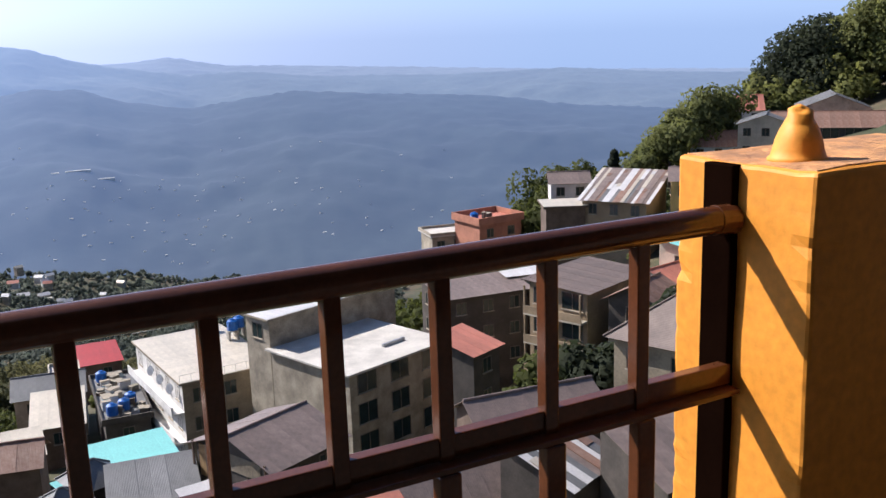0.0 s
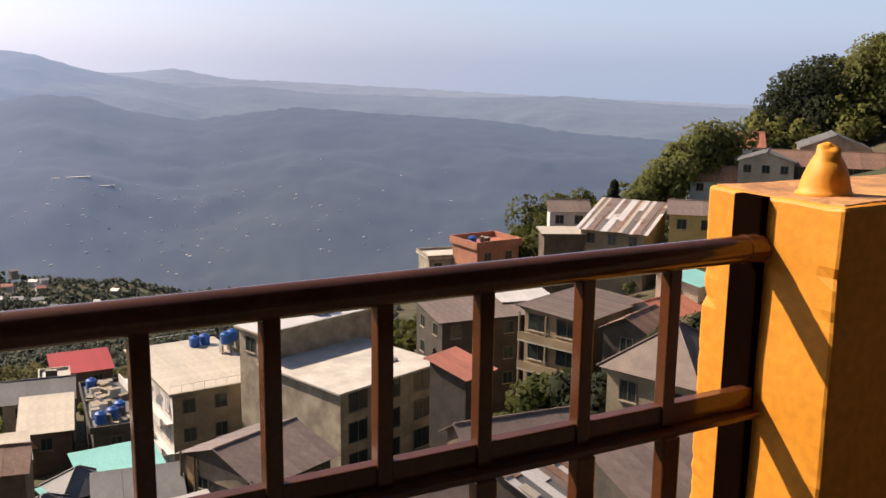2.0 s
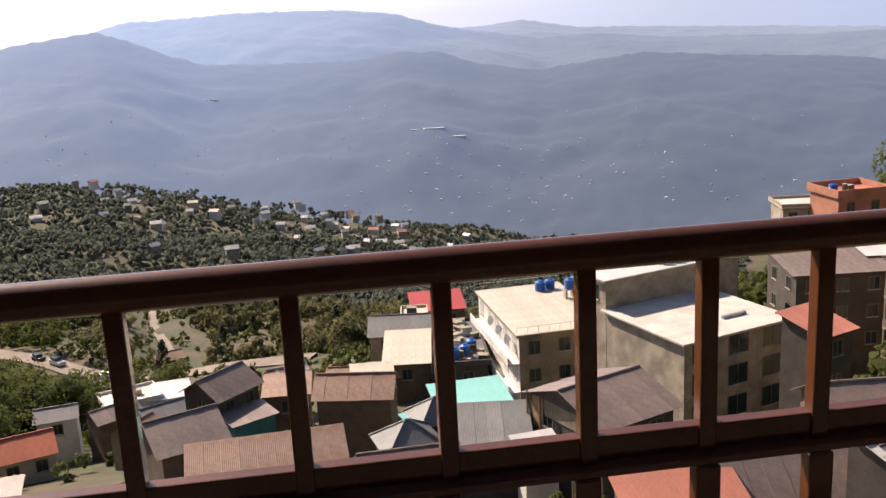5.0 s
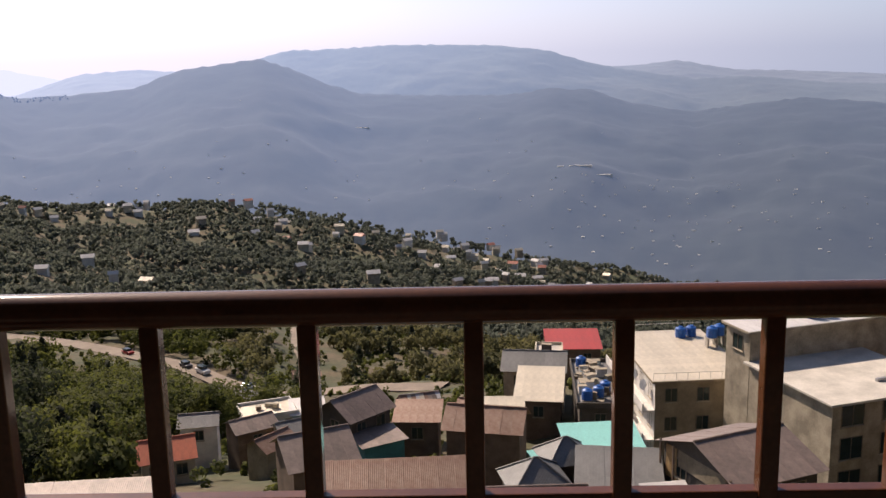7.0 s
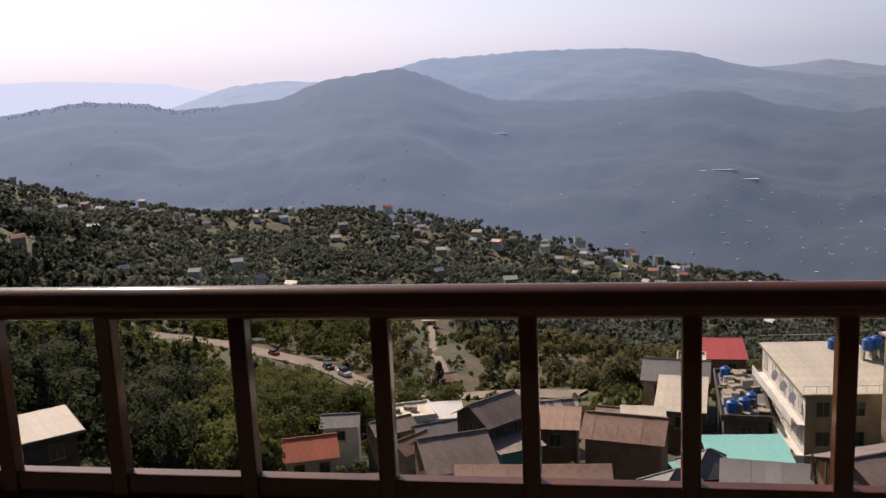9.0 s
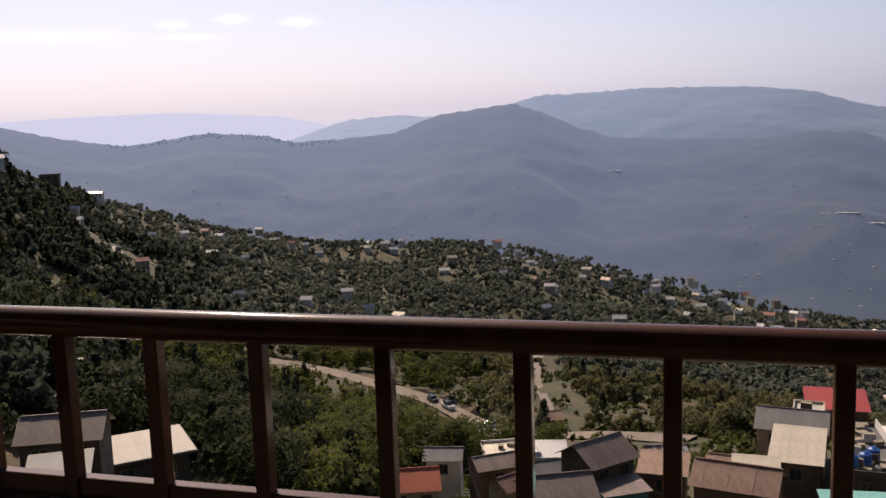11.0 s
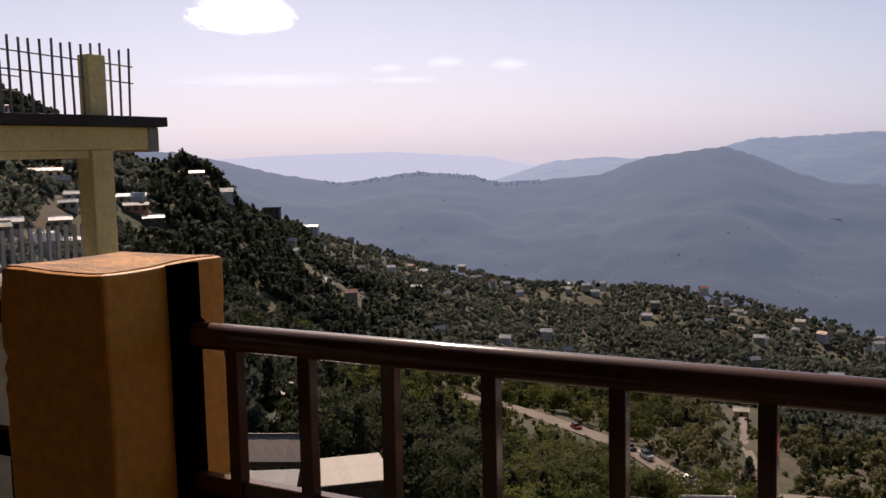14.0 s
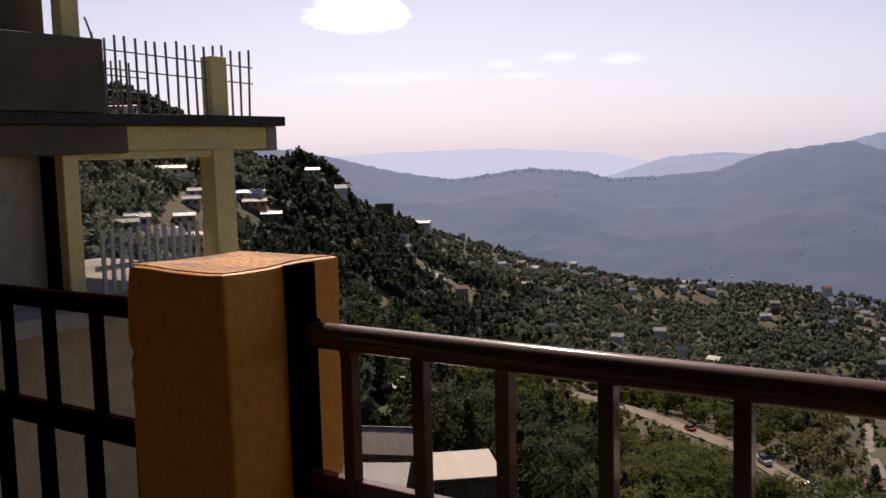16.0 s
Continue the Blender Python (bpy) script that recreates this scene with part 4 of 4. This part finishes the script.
    crate(16.0 + u + v * 0.07, 106.5 + v - u * 0.07, -36.74, rng0.uniform(0.3, 1.1), rng0.uniform(0.3, 0.9), rng0.uniform(0.25, 1.0), rng0.choice(["dark", "brown", "grey", "white", "white", "blue", "tan"]), "weathered storage box among clutter on a flat roof")
stair = thing("roof_duct", pose(38.0, 80.5, -27.58, 0, 0, 18), "narrow duct lying on the grey roof slab", "duct")
part("duct", box(-1.3, 1.3, -0.18, 0.18, 0, 0.3, 0.03), STEEL, stair)
part("duct_end", box(1.3, 1.5, -0.22, 0.22, 0, 0.36, 0.03), STEEL, stair)

# ---- vehicles on the road ----
def vehicle(i, col, label, cat, size):
    p, q = ROAD_LINE[i], ROAD_LINE[i + 1]
    yaw = math.degrees(math.atan2(q.y - p.y, q.x - p.x))
    w, l, h = size
    v = thing("vehicle", pose(p.x, p.y, p.z + 0.05, 0, 0, yaw), label, cat, "vehicles on the road")
    paint = material(cat + " paint", col, 0.9, 2, 20, 0.3)
    part("body", box(-l / 2, l / 2, -w / 2, w / 2, 0.3, h * 0.6, 0.12), paint, v)
    part("cabin", box(-l * 0.36, l * 0.2, -w * 0.44, w * 0.44, h * 0.6, h, 0.15), GLASS, v)
    for a in (-0.3, 0.3):
        for b in (-1, 1):
            part("wheel", tube((a * l, b * w * 0.42, 0.33), (a * l, b * w * 0.5, 0.33), 0.33, n=12), POST, v)
vehicle(22, (0.4, 0.02, 0.02), "small red car parked on the road", "car", (1.7, 3.9, 1.5))
vehicle(32, (0.05, 0.05, 0.06), "dark car on the road", "car", (1.7, 4.1, 1.5))
vehicle(36, (0.7, 0.7, 0.7), "white van on the road", "van", (1.8, 4.6, 2.0))
vehicle(46, (0.6, 0.6, 0.62), "pale car on the road", "car", (1.7, 4.0, 1.5))

for label, cx, cy, w, d, yaw, up, rise, kind, wall, tin in (
        ("roadside shop under a dark blue roof", -43.6, 174.0, 8, 5, 24, 3.2, 1.0, "gable", "blue", "grey"),
        ("brown house across the road", -36.5, 214.5, 6, 5, 20, 3.0, 1.2, "gable", "brown", "rust"),
        ("brown house in the trees below the road", -37.5, 128.0, 4.6, 4, 15, 2.8, 1.1, "gable", "brown", "rust"),
        ("grey roadside house on the bend", -52.0, 183.0, 7, 5, 35, 3.2, 1.1, "gable", "grey", "grey")):
    house(label, cx, cy, w, d, yaw, height(cx, cy) + up, rise, kind, wall, tin, 1, "f")

# ---- houses scattered over the middle ridge ----
rng = random.Random(7)
tints = ["white", "white", "cream", "white", "grey"]
for k in range(140):
    if k < 8:
        az, r = 19.6 + rng.uniform(-1.5, 2.5), rng.uniform(760, 860)
    elif k < 20:
        az, r = rng.uniform(36, 43), rng.uniform(430, 640)
    elif k < 30:
        az, r = rng.uniform(44, 55), rng.uniform(190, 700)
    elif k < 84:
        az, r = rng.uniform(-11, 34), rng.uniform(470, 900)
    else:
        az, r = rng.gauss(-2, 6), rng.uniform(640, 900)
    x, y = polar(az, r)
    z = height(x, y)
    big = rng.uniform(4.2, 7.2)
    hh = rng.uniform(3.4, 5.2)
    hs = thing("house", pose(x, y, z - 2, 0, 0, math.degrees(math.atan2(-x, y)) + rng.uniform(-35, 35)), "small distant house on the wooded ridge", "house", "houses on the ridge")
    part("wall", box(-big / 2, big / 2, -big * 0.35, big * 0.35, 0, hh + 2), WALLS[rng.choice(tints)], hs)
    bm = bmesh.new()
    e = big / 2 + 0.5
    vs = [bm.verts.new(q) for q in ((-e, -big * 0.42, hh + 1.9), (e, -big * 0.42, hh + 1.9), (e, big * 0.42, hh + 1.9), (-e, big * 0.42, hh + 1.9), (-e, 0, hh + 3.6), (e, 0, hh + 3.6))]
    for f in ((0, 1, 5, 4), (2, 3, 4, 5), (1, 2, 5), (3, 0, 4), (3, 2, 1, 0)):
        bm.faces.new([vs[i] for i in f])
    part("roof", bm, ROOFS[rng.choice(["white", "pale", "white", "pale", "white", "white", "salmon"])], hs)
    FOOT.append((x, y, big * 0.8))

# roofs on the near slope to the left
def on_slope(az, el, r0, r1):
    """The place where a line from the balcony meets the slope."""
    for r in range(r0, r1, 3):
        x, y = polar(az, r)
        if height(x, y) > 1.45 + r * math.tan(radians(el)):
            return x, y
    return polar(az, r1)
YELLOW_AT = (10.37, -15.6)
ROOF_WORDS = {"pale": "pale", "white": "white", "grey": "grey", "salmon": "faded red"}
for az, el, w, wall, tin in ((50.62, -0.65, 9, "cream", "pale"), (49.2, -2.1, 5, "white", "white"), (49.5, -2.6, 5, "cream", "white"), (50.0, -3.6, 6, "grey", "white"), (52.6, -3.6, 7, "white", "white"), (53.2, -3.9, 6, "grey", "pale"), (49.3, -4.7, 6, "grey", "white"), (50.8, -4.4, 6, "brown", "white"), (46.1, -2.4, 8, "cream", "white"), (45.0, -3.6, 6, "brown", "white"), (45.9, -3.0, 7, "terracotta", "grey"), (42.7, -1.05, 7, "grey", "pale"), (51.5, 4.0, 14, "cream", "white"), (53.0, 3.0, 8, "brown", "salmon")):
    x, y = on_slope(az, el - 0.2, 150, 600)
    k = max(0.6, math.hypot(x, y) / 300)
    house("house with a " + ROOF_WORDS[tin] + " tin roof on the wooded slope", x, y, w * k, w * 0.6 * k, az + 8 - (w * 7) % 20, height(x, y) + 2.3, 0.9, "gable", wall, tin, 1, "f", 0.4)

x, y = on_slope(*YELLOW_AT, 230, 500)
house("small yellow house at the top of the track", x, y, 5.0, 4.0, 10, height(x, y) + 2.6, 1.0, "gable", "yellow", "pale", 1, "f", 0.4)

# specks of far settlements in the valley
bm = bmesh.new()
for k in range(230):
    az, r = rng.uniform(-30, 42), rng.uniform(1380, 2300)
    if k < 170:
        az, r = rng.gauss(-12, 7) if k < 110 else rng.gauss(20, 7), rng.uniform(1330, 1750)
    x, y = polar(az, r)
    hit = bpy.data.objects["backdrop_ridge_near"].ray_cast(Vector((x, y, 900)), Vector((0, 0, -1)))
    if hit[0]:
        s = rng.uniform(1.0, 2.6)
        add_box(bm, x - s, x + s, y - s * 0.5, y + s * 0.5, hit[1].z - 4, hit[1].z + rng.uniform(0.6, 1.6))
for az, el, l in ((-7.5, -6.75, 20), (-8.8, -7.2, 18), (-6.3, -6.7, 6), (5.6, -4.2, 18)):
    for r in range(1100, 2500, 10):
        x, y = polar(az, r)
        hit = bpy.data.objects["backdrop_ridge_near"].ray_cast(Vector((x, y, 900)), Vector((0, 0, -1)))
        if hit[0] and hit[1].z > 1.4 + r * math.tan(radians(el)):
            add_box(bm, x - l, x + l, y - 3, y + 3, hit[1].z - 5, hit[1].z + 1.2)
            break
tagged(finish("far_settlement", bm, WALLS["white"]), "scattered white roofs of far villages", "houses", kind="stuff")

# ---- clouds ----
CLOUD = material("soft cloud", (0.9, 0.9, 0.9), 0.95, 0.01, 0.1, 1.0, bump=0, glow=(1, 0.97, 1, 1.3))
cn, cl = CLOUD.node_tree.nodes, CLOUD.node_tree.links
spot, puffs, radius, thin, clear, blend, tone, vapour = (cn.new("ShaderNode" + k) for k in ("TexCoord", "TexNoise", "VectorMath", "MapRange", "BsdfTransparent", "MixShader", "ObjectInfo", "Math"))
radius.operation, vapour.operation = "LENGTH", "MULTIPLY_ADD"
puffs.inputs["Scale"].default_value, puffs.inputs["Detail"].default_value = 2.2, 5
cl.new(spot.outputs["Object"], puffs.inputs["Vector"])
flat = cn.new("ShaderNodeVectorMath")
flat.operation = "MULTIPLY"
flat.inputs[1].default_value = (1, 0, 1)
cl.new(spot.outputs["Object"], flat.inputs[0]), cl.new(flat.outputs[0], radius.inputs[0])
cl.new(puffs.outputs["Fac"], vapour.inputs[0]), cl.new(radius.outputs["Value"], vapour.inputs[2])
vapour.inputs[1].default_value = 1.9
thin.interpolation_type = "SMOOTHSTEP"
cl.new(vapour.outputs[0], thin.inputs["Value"])
dense = cn.new("ShaderNodeMath")
dense.operation = "MULTIPLY"
cl.new(tone.outputs["Alpha"], dense.inputs[1]), cl.new(thin.outputs[0], dense.inputs[0])
for key, value in (("From Min", 2.0), ("From Max", 1.05), ("To Min", 0.0), ("To Max", 1.0)):
    thin.inputs[key].default_value = value
cl.new(dense.outputs[0], blend.inputs[0])
cl.new(clear.outputs[0], blend.inputs[1]), cl.new(cn["Principled BSDF"].outputs[0], blend.inputs[2])
cl.new(blend.outputs[0], cn["Material Output"].inputs["Surface"])

def cloud(az, el, wide, tall, seed, density):
    """One soft puff that thins towards its rim; wide and tall are half sizes in degrees."""
    x, y = polar(az, 4500 - seed * 12)
    bm = bmesh.new()
    bmesh.ops.create_icosphere(bm, subdivisions=4, radius=1.0)
    for v in bm.verts:
        v.co += noise.noise_vector(v.co * 1.4 + Vector((seed * 3.1, 0, 0))) * 0.12
    ob = finish("cloud", bm, CLOUD, smooth=True)
    k = 4500 * radians(1)
    ob.matrix_world = pose(x, y, 4500 * math.tan(radians(el)), 0, 0, az) @ Matrix.Diagonal((wide * k, 40, tall * k, 1))
    ob.color = (1, 1, 1, density)
    ob.visible_shadow = False
    tagged(ob, "soft white cloud puff over the hills" if density > 0.5 else "thin pale wisp of cloud", "cloud", kind="structure")
for puff in ((39.2, 8.3, 2.9, 1.35, 1, 1.0), (40.6, 8.1, 2.2, 1.0, 2, 1.0), (38.2, 8.0, 2.0, 0.9, 3, 1.0), (39.6, 9.0, 2.0, 1.0, 4, 1.0),
             (23.8, 5.1, 1.4, 0.42, 5, 0.16), (27.6, 5.3, 1.3, 0.42, 6, 0.14), (31.0, 5.0, 1.2, 0.34, 7, 0.12), (38.0, 4.4, 6.0, 0.5, 8, 0.10), (30.0, 4.3, 2.4, 0.3, 9, 0.10), (-43.5, 5.2, 4.0, 0.8, 10, 0.6)):
    cloud(*puff)

# ---- trees ----
FOOT_A = np.array(FOOT)
FOOT_R, FOOT_AZ = np.hypot(FOOT_A[:, 0], FOOT_A[:, 1]), np.arctan2(-FOOT_A[:, 0], FOOT_A[:, 1])
LINE_R, LINE_AZ = np.hypot(LINE_XYZ[:, 0], LINE_XYZ[:, 1]), np.arctan2(-LINE_XYZ[:, 0], LINE_XYZ[:, 1])
def free(x, y, pad=0.0, low=False):
    """Clear of houses and roads, and of the cleared slopes just below them."""
    if ((FOOT_A[:, 0] - x) ** 2 + (FOOT_A[:, 1] - y) ** 2 < (FOOT_A[:, 2] + pad) ** 2).any():
        return False
    if low:
        return not (np.hypot(LINE_XYZ[:, 0] - x, LINE_XYZ[:, 1] - y) < LINE_W * 0.75 + pad).any()
    r, az = math.hypot(x, y), math.atan2(-x, y)
    if ((np.abs(FOOT_AZ - az) * FOOT_R < FOOT_A[:, 2] + 1) & (r < FOOT_R) & (r > FOOT_R * np.where(FOOT_R < 330, 0.88, 0.96))).any():
        return False
    if ((np.abs(LINE_AZ - az) < 0.03) & (r < LINE_R) & (r > LINE_R - 38)).any():
        return False
    return not (np.hypot(LINE_XYZ[:, 0] - x, LINE_XYZ[:, 1] - y) < LINE_W + pad).any()

def leaf_quads(rg, centre, radii, n, size):
    """Small ragged leaf clumps spread over the shell of an ellipsoid."""
    d = rg.normal(size=(n, 3))
    d /= np.linalg.norm(d, axis=1)[:, None]
    p = centre + d * radii * rg.uniform(0.80, 1.05, (n, 1))
    f = d + rg.normal(size=(n, 3)) * 0.5
    a = np.cross(f, rg.normal(size=(n, 3)))
    a /= np.linalg.norm(a, axis=1)[:, None] + 1e-6
    b = np.cross(f, a)
    b /= np.linalg.norm(b, axis=1)[:, None] + 1e-6
    s = size * rg.uniform(0.55, 1.25, (n, 1))
    j = lambda: rg.uniform(0.6, 1.2, (n, 1))
    b *= np.sign((np.cross(a, b) * d).sum(1))[:, None]
    q = np.stack([p - a * s * j() - b * s * j() * 0.7, p + a * s * j() - b * s * j() * 0.7, p + a * s * j() + b * s * j() * 0.7, p - a * s * j() + b * s * j() * 0.7], 1)
    up = d + rg.normal(size=(n, 3)) * 0.15 + np.array((0, 0, 0.35))
    return np.concatenate([q, (up / np.linalg.norm(up, axis=1)[:, None])[:, None, :]], 1)

def quad_object(name, quads, mat):
    every = np.concatenate(quads)
    v, n = every[:, :4].reshape(-1, 3), len(every)
    me = bpy.data.meshes.new(name)
    me.vertices.add(len(v)), me.loops.add(len(v)), me.polygons.add(n)
    me.vertices.foreach_set("co", v.astype(np.float32).ravel())
    me.loops.foreach_set("vertex_index", np.arange(len(v), dtype=np.int32))
    me.polygons.foreach_set("loop_start", np.arange(0, len(v), 4, dtype=np.int32))
    me.update(calc_edges=True)
    # leaves are shaded as one rounded mass, each clump facing out of its crown
    me.normals_split_custom_set(np.repeat(every[:, 4], 4, axis=0).astype(np.float32))
    me.materials.append(mat)
    return new(name, me)

def tree_quads(rg, x, y, z, h, kind, lumps, per, size):
    out = []
    if kind == "pine":
        for k in range(lumps):
            t = (k + 0.5) / lumps
            rad = h * 0.2 * (1.05 - t) + 0.3
            out.append(leaf_quads(rg, np.array((x, y, z + h * (0.2 + 0.8 * t))) + rg.normal(size=3) * rad * 0.15, np.array((rad, rad, h * 0.55 / lumps + 0.2)), per, size))
    else:
        for k in range(lumps):
            a, q = rg.uniform(0, math.tau), rg.uniform(0.1, 0.30) * h
            c = np.array((x + math.cos(a) * q, y + math.sin(a) * q, z + h * rg.uniform(0.35, 0.85)))
            rad = h * rg.uniform(0.14, 0.25)
            out.append(leaf_quads(rg, c, np.array((rad, rad, rad * 1.1)), per, size))
    return out

def forest(name, count, area, hs, pine, lumps, per, size, seed, label, leaf=LEAF, cover=None, low=False):
    rg = np.random.default_rng(seed)
    light, shade = [], []
    made = 0
    for _ in range(count * 4):
        if made >= count:
            break
        az = rg.uniform(area[0], area[1])
        r = math.sqrt(rg.uniform(area[2] ** 2, area[3] ** 2))
        x, y = polar(az, r)
        if cover is not None and not cover(az, r, x, y):
            continue
        if not free(x, y, 0.3 if low else 1.0, low):
            continue
        z = height(x, y)
        h = rg.uniform(*hs)
        p = rg.uniform() < pine(az, r)
        (shade if p else light).extend(tree_quads(rg, x, y, z - 0.5, h * (1.25 if p else 1), "pine" if p else "leafy", lumps, per, size))
        made += 1
    if light:
        tagged(quad_object(name, light, leaf), label, "trees", kind="stuff")
    if shade:
        tagged(quad_object(name, shade, LEAF_DARK), "dark conifers on the wooded slope", "trees", kind="stuff")

def patchy(az, r, x, y):
    return noise.noise((x / 38, y / 38, 5.0)) > (-0.30 if az < 11 else -0.35)

def open_terraces(az, r, x, y):
    return patchy(az, r, x, y) and not (1 < az < 9.5 and r < 260 and noise.noise((x / 16, y / 16, 8.0)) > -0.25)
forest("woodland", 250, (9, 25, 96, 190), (5, 10), lambda a, r: 0.06, 8, 130, 0.20, 1, "leafy yellow-green trees filling the slope", cover=lambda a, r, x, y: a > 14 or r > 150)
forest("woodland", 240, (25, 37, 96, 190), (5, 11), lambda a, r: 0.1, 8, 120, 0.21, 16, "dark green trees filling the slope", LEAF_BROAD_DARK)
forest("woodland", 460, (-16, 14, 190, 330), (4, 8), lambda a, r: 0.08, 6, 44, 0.34, 2, "hazy olive-brown trees on the lower slope", LEAF_OLIVE, cover=open_terraces)
forest("woodland", 420, (14, 40, 190, 330), (5, 9), lambda a, r: 0.12, 6, 44, 0.34, 18, "leafy trees on the lower slope", cover=patchy)
def sparse(az, r, x, y):
    return noise.noise((x / 60, y / 60, 5.0)) > -0.5
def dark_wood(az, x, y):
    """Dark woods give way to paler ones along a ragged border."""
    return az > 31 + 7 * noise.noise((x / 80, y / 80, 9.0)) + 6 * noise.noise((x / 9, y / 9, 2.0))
def open_ridge(az, r, x, y):
    return noise.noise((x / 70, y / 70, 2.0)) > -0.5
forest("woodland", 7900, (-20, 40, 330, 620), (2.8, 6.0), lambda a, r: 0.02, 3, 12, 0.72, 3, "woods on the far slope", LEAF_HAZED, cover=lambda a, r, x, y: sparse(a, r, x, y) and not dark_wood(a, x, y))
forest("woodland", 1800, (22, 45, 330, 620), (4, 7.5), lambda a, r: 0.2, 4, 12, 0.9, 14, "dark woods on the far slope", LEAF_WOOD_DARK, cover=lambda a, r, x, y: sparse(a, r, x, y) and dark_wood(a, x, y))
forest("woodland", 2400, (45, 62, 330, 620), (3.5, 6.5), lambda a, r: 0.1, 4, 12, 0.75, 19, "pale hazy green woods on the far slope", LEAF_HAZED, cover=sparse)
forest("woodland", 8500, (-26, 36, 600, 900), (2.8, 5.5), lambda a, r: 0.0, 3, 8, 1.0, 4, "woods along the ridge", LEAF_HAZED, cover=open_ridge)
forest("woodland", 2800, (36, 58, 600, 900), (4, 7.5), lambda a, r: 0.3, 4, 8, 1.25, 15, "dark woods along the ridge", LEAF_WOOD_DARK, cover=open_ridge)
forest("woodland", 380, (35, 46, 80, 330), (5, 11), lambda a, r: 0.25, 5, 30, 0.5, 6, "dark trees on the near left slope", LEAF_WOOD_DARK, cover=lambda a, r, x, y: r > 100)
forest("woodland", 700, (46, 62, 80, 330), (3.5, 8), lambda a, r: 0.15, 5, 30, 0.38, 20, "pale trees on the near left slope", LEAF_HAZED, cover=lambda a, r, x, y: r > 100)
forest("woodland", 300, (-66, -44, 195, 330), (7, 12), lambda a, r: 0.1, 7, 60, 0.42, 5, "dense trees on the hilltop", LEAF_HILL, cover=lambda a, r, x, y: a < -46.5)
forest("bushes", 420, (32, 62, 48, 125), (1.8, 4.2), lambda a, r: 0.0, 5, 44, 0.2, 17, "dark bushes round the huddled houses", LEAF_BROAD_DARK, low=True)
forest("bushes", 420, (-44, 30, 45, 150), (1.0, 2.8), lambda a, r: 0.0, 4, 26, 0.2, 8, "bushes between the houses", low=True)
forest("bushes", 260, (-46, -24, 125, 200), (2, 5), lambda a, r: 0.0, 4, 20, 0.4, 9, "scrub along the spur")

forest("bushes", 1500, (-12, 36, 120, 330), (1.4, 3.0), lambda a, r: 0.0, 4, 12, 0.3, 12, "low scrub on the open slopes", low=True)
forest("bushes", 1500, (-15, 45, 320, 700), (2.0, 4.0), lambda a, r: 0.0, 4, 7, 0.7, 13, "low scrub between the far woods", LEAF_HAZED, low=True)

def tree(x, y, h, kind, label, seed, mat):
    """A single tree: tapered trunk with limbs, and a ragged crown."""
    rg = np.random.default_rng(seed)
    z = height(x, y) - 0.3
    t = thing("tree", pose(x, y, z), label, "tree")
    bm = tube((0, 0, 0), (0.2, 0.1, h * 0.75), h * 0.03, h * 0.008, 8)
    for k in range(7):
        a, s = rg.uniform(0, math.tau), rg.uniform(0.3, 0.65)
        add_tube(bm, (0.15 * s, 0.08 * s, h * s), (math.cos(a) * h * 0.2, math.sin(a) * h * 0.2, h * (s + 0.15)), h * 0.01, h * 0.003, 5)
    part("trunk", bm, BARK, t)
    q = quad_object("crown", tree_quads(rg, 0, 0, 0, h, kind, 14, int(200 * max(1, h / 10) ** 1.2), 0.24 if h < 9 else 0.3), mat)
    q.parent = t

def crown_height(az, r, el):
    """Height of a tree that reaches the given elevation as seen from the balcony."""
    return max(3.0, (1.45 + r * math.tan(radians(el)) - height(*polar(az, r))) / 1.0)

for k, (az, r, h, kind, m) in enumerate(((-39.0, 150, 11, "pine", LEAF_DARK), (-41.2, 165, 9, "leafy", LEAF_HILL), (-42.2, 160, 11, "leafy", LEAF_HILL), (-43.0, 168, 11, "leafy", LEAF_HILL), (-40.4, 158, 7, "leafy", LEAF_HILL), (-34.9, 148, 13, "leafy", LEAF), (-33.9, 142, 12, "leafy", LEAF), (-36.2, 152, 11, "leafy", LEAF), (-37.6, 150, 10, "leafy", LEAF), (-31.4, 152, 11, "leafy", LEAF_HILL), (-30.4, 150, 9, "leafy", LEAF_HILL),
        (-2.0, 84, 4, "leafy", LEAF), (22.0, 88, 8, "leafy", LEAF))):
    tree(*polar(az, r), h, kind, "dark conifer on the hillside" if m is LEAF_DARK else "leafy green tree on the hillside", 50 + k, m)
for k, (az, r, el, m) in enumerate(((-43.9, 172, -3.5, LEAF_HILL), (-44.8, 174, -3.2, LEAF_HILL), (-45.6, 176, -3.4, LEAF_HILL), (-47.2, 204, -2.9, LEAF_BROAD_DARK), (-48.1, 207, -1.3, LEAF_BROAD_DARK), (-49.0, 205, -0.4, LEAF_BROAD_DARK), (-50.0, 208, 0.5, LEAF_BROAD_DARK), (-49.6, 200, -1.4, LEAF_BROAD_DARK), (-51.2, 216, 0.7, LEAF_BROAD_DARK), (-51.9, 206, 0.6, LEAF_HILL), (-52.9, 210, 1.5, LEAF_HILL), (-54.0, 206, 2.0, LEAF_HILL),
        # the two darkest trees here stand in for shadowed gaps between houses
        (-35.0, 66, -18.3, LEAF), (-38.6, 62, -17.6, LEAF_BROAD_DARK), (-44.2, 62, -14.4, LEAF_BROAD_DARK))):
    tree(*polar(az, r), crown_height(az, r, el), "leafy", "dark leafy tree between the houses" if r < 100 else "leafy tree on the hilltop", 90 + k, m)
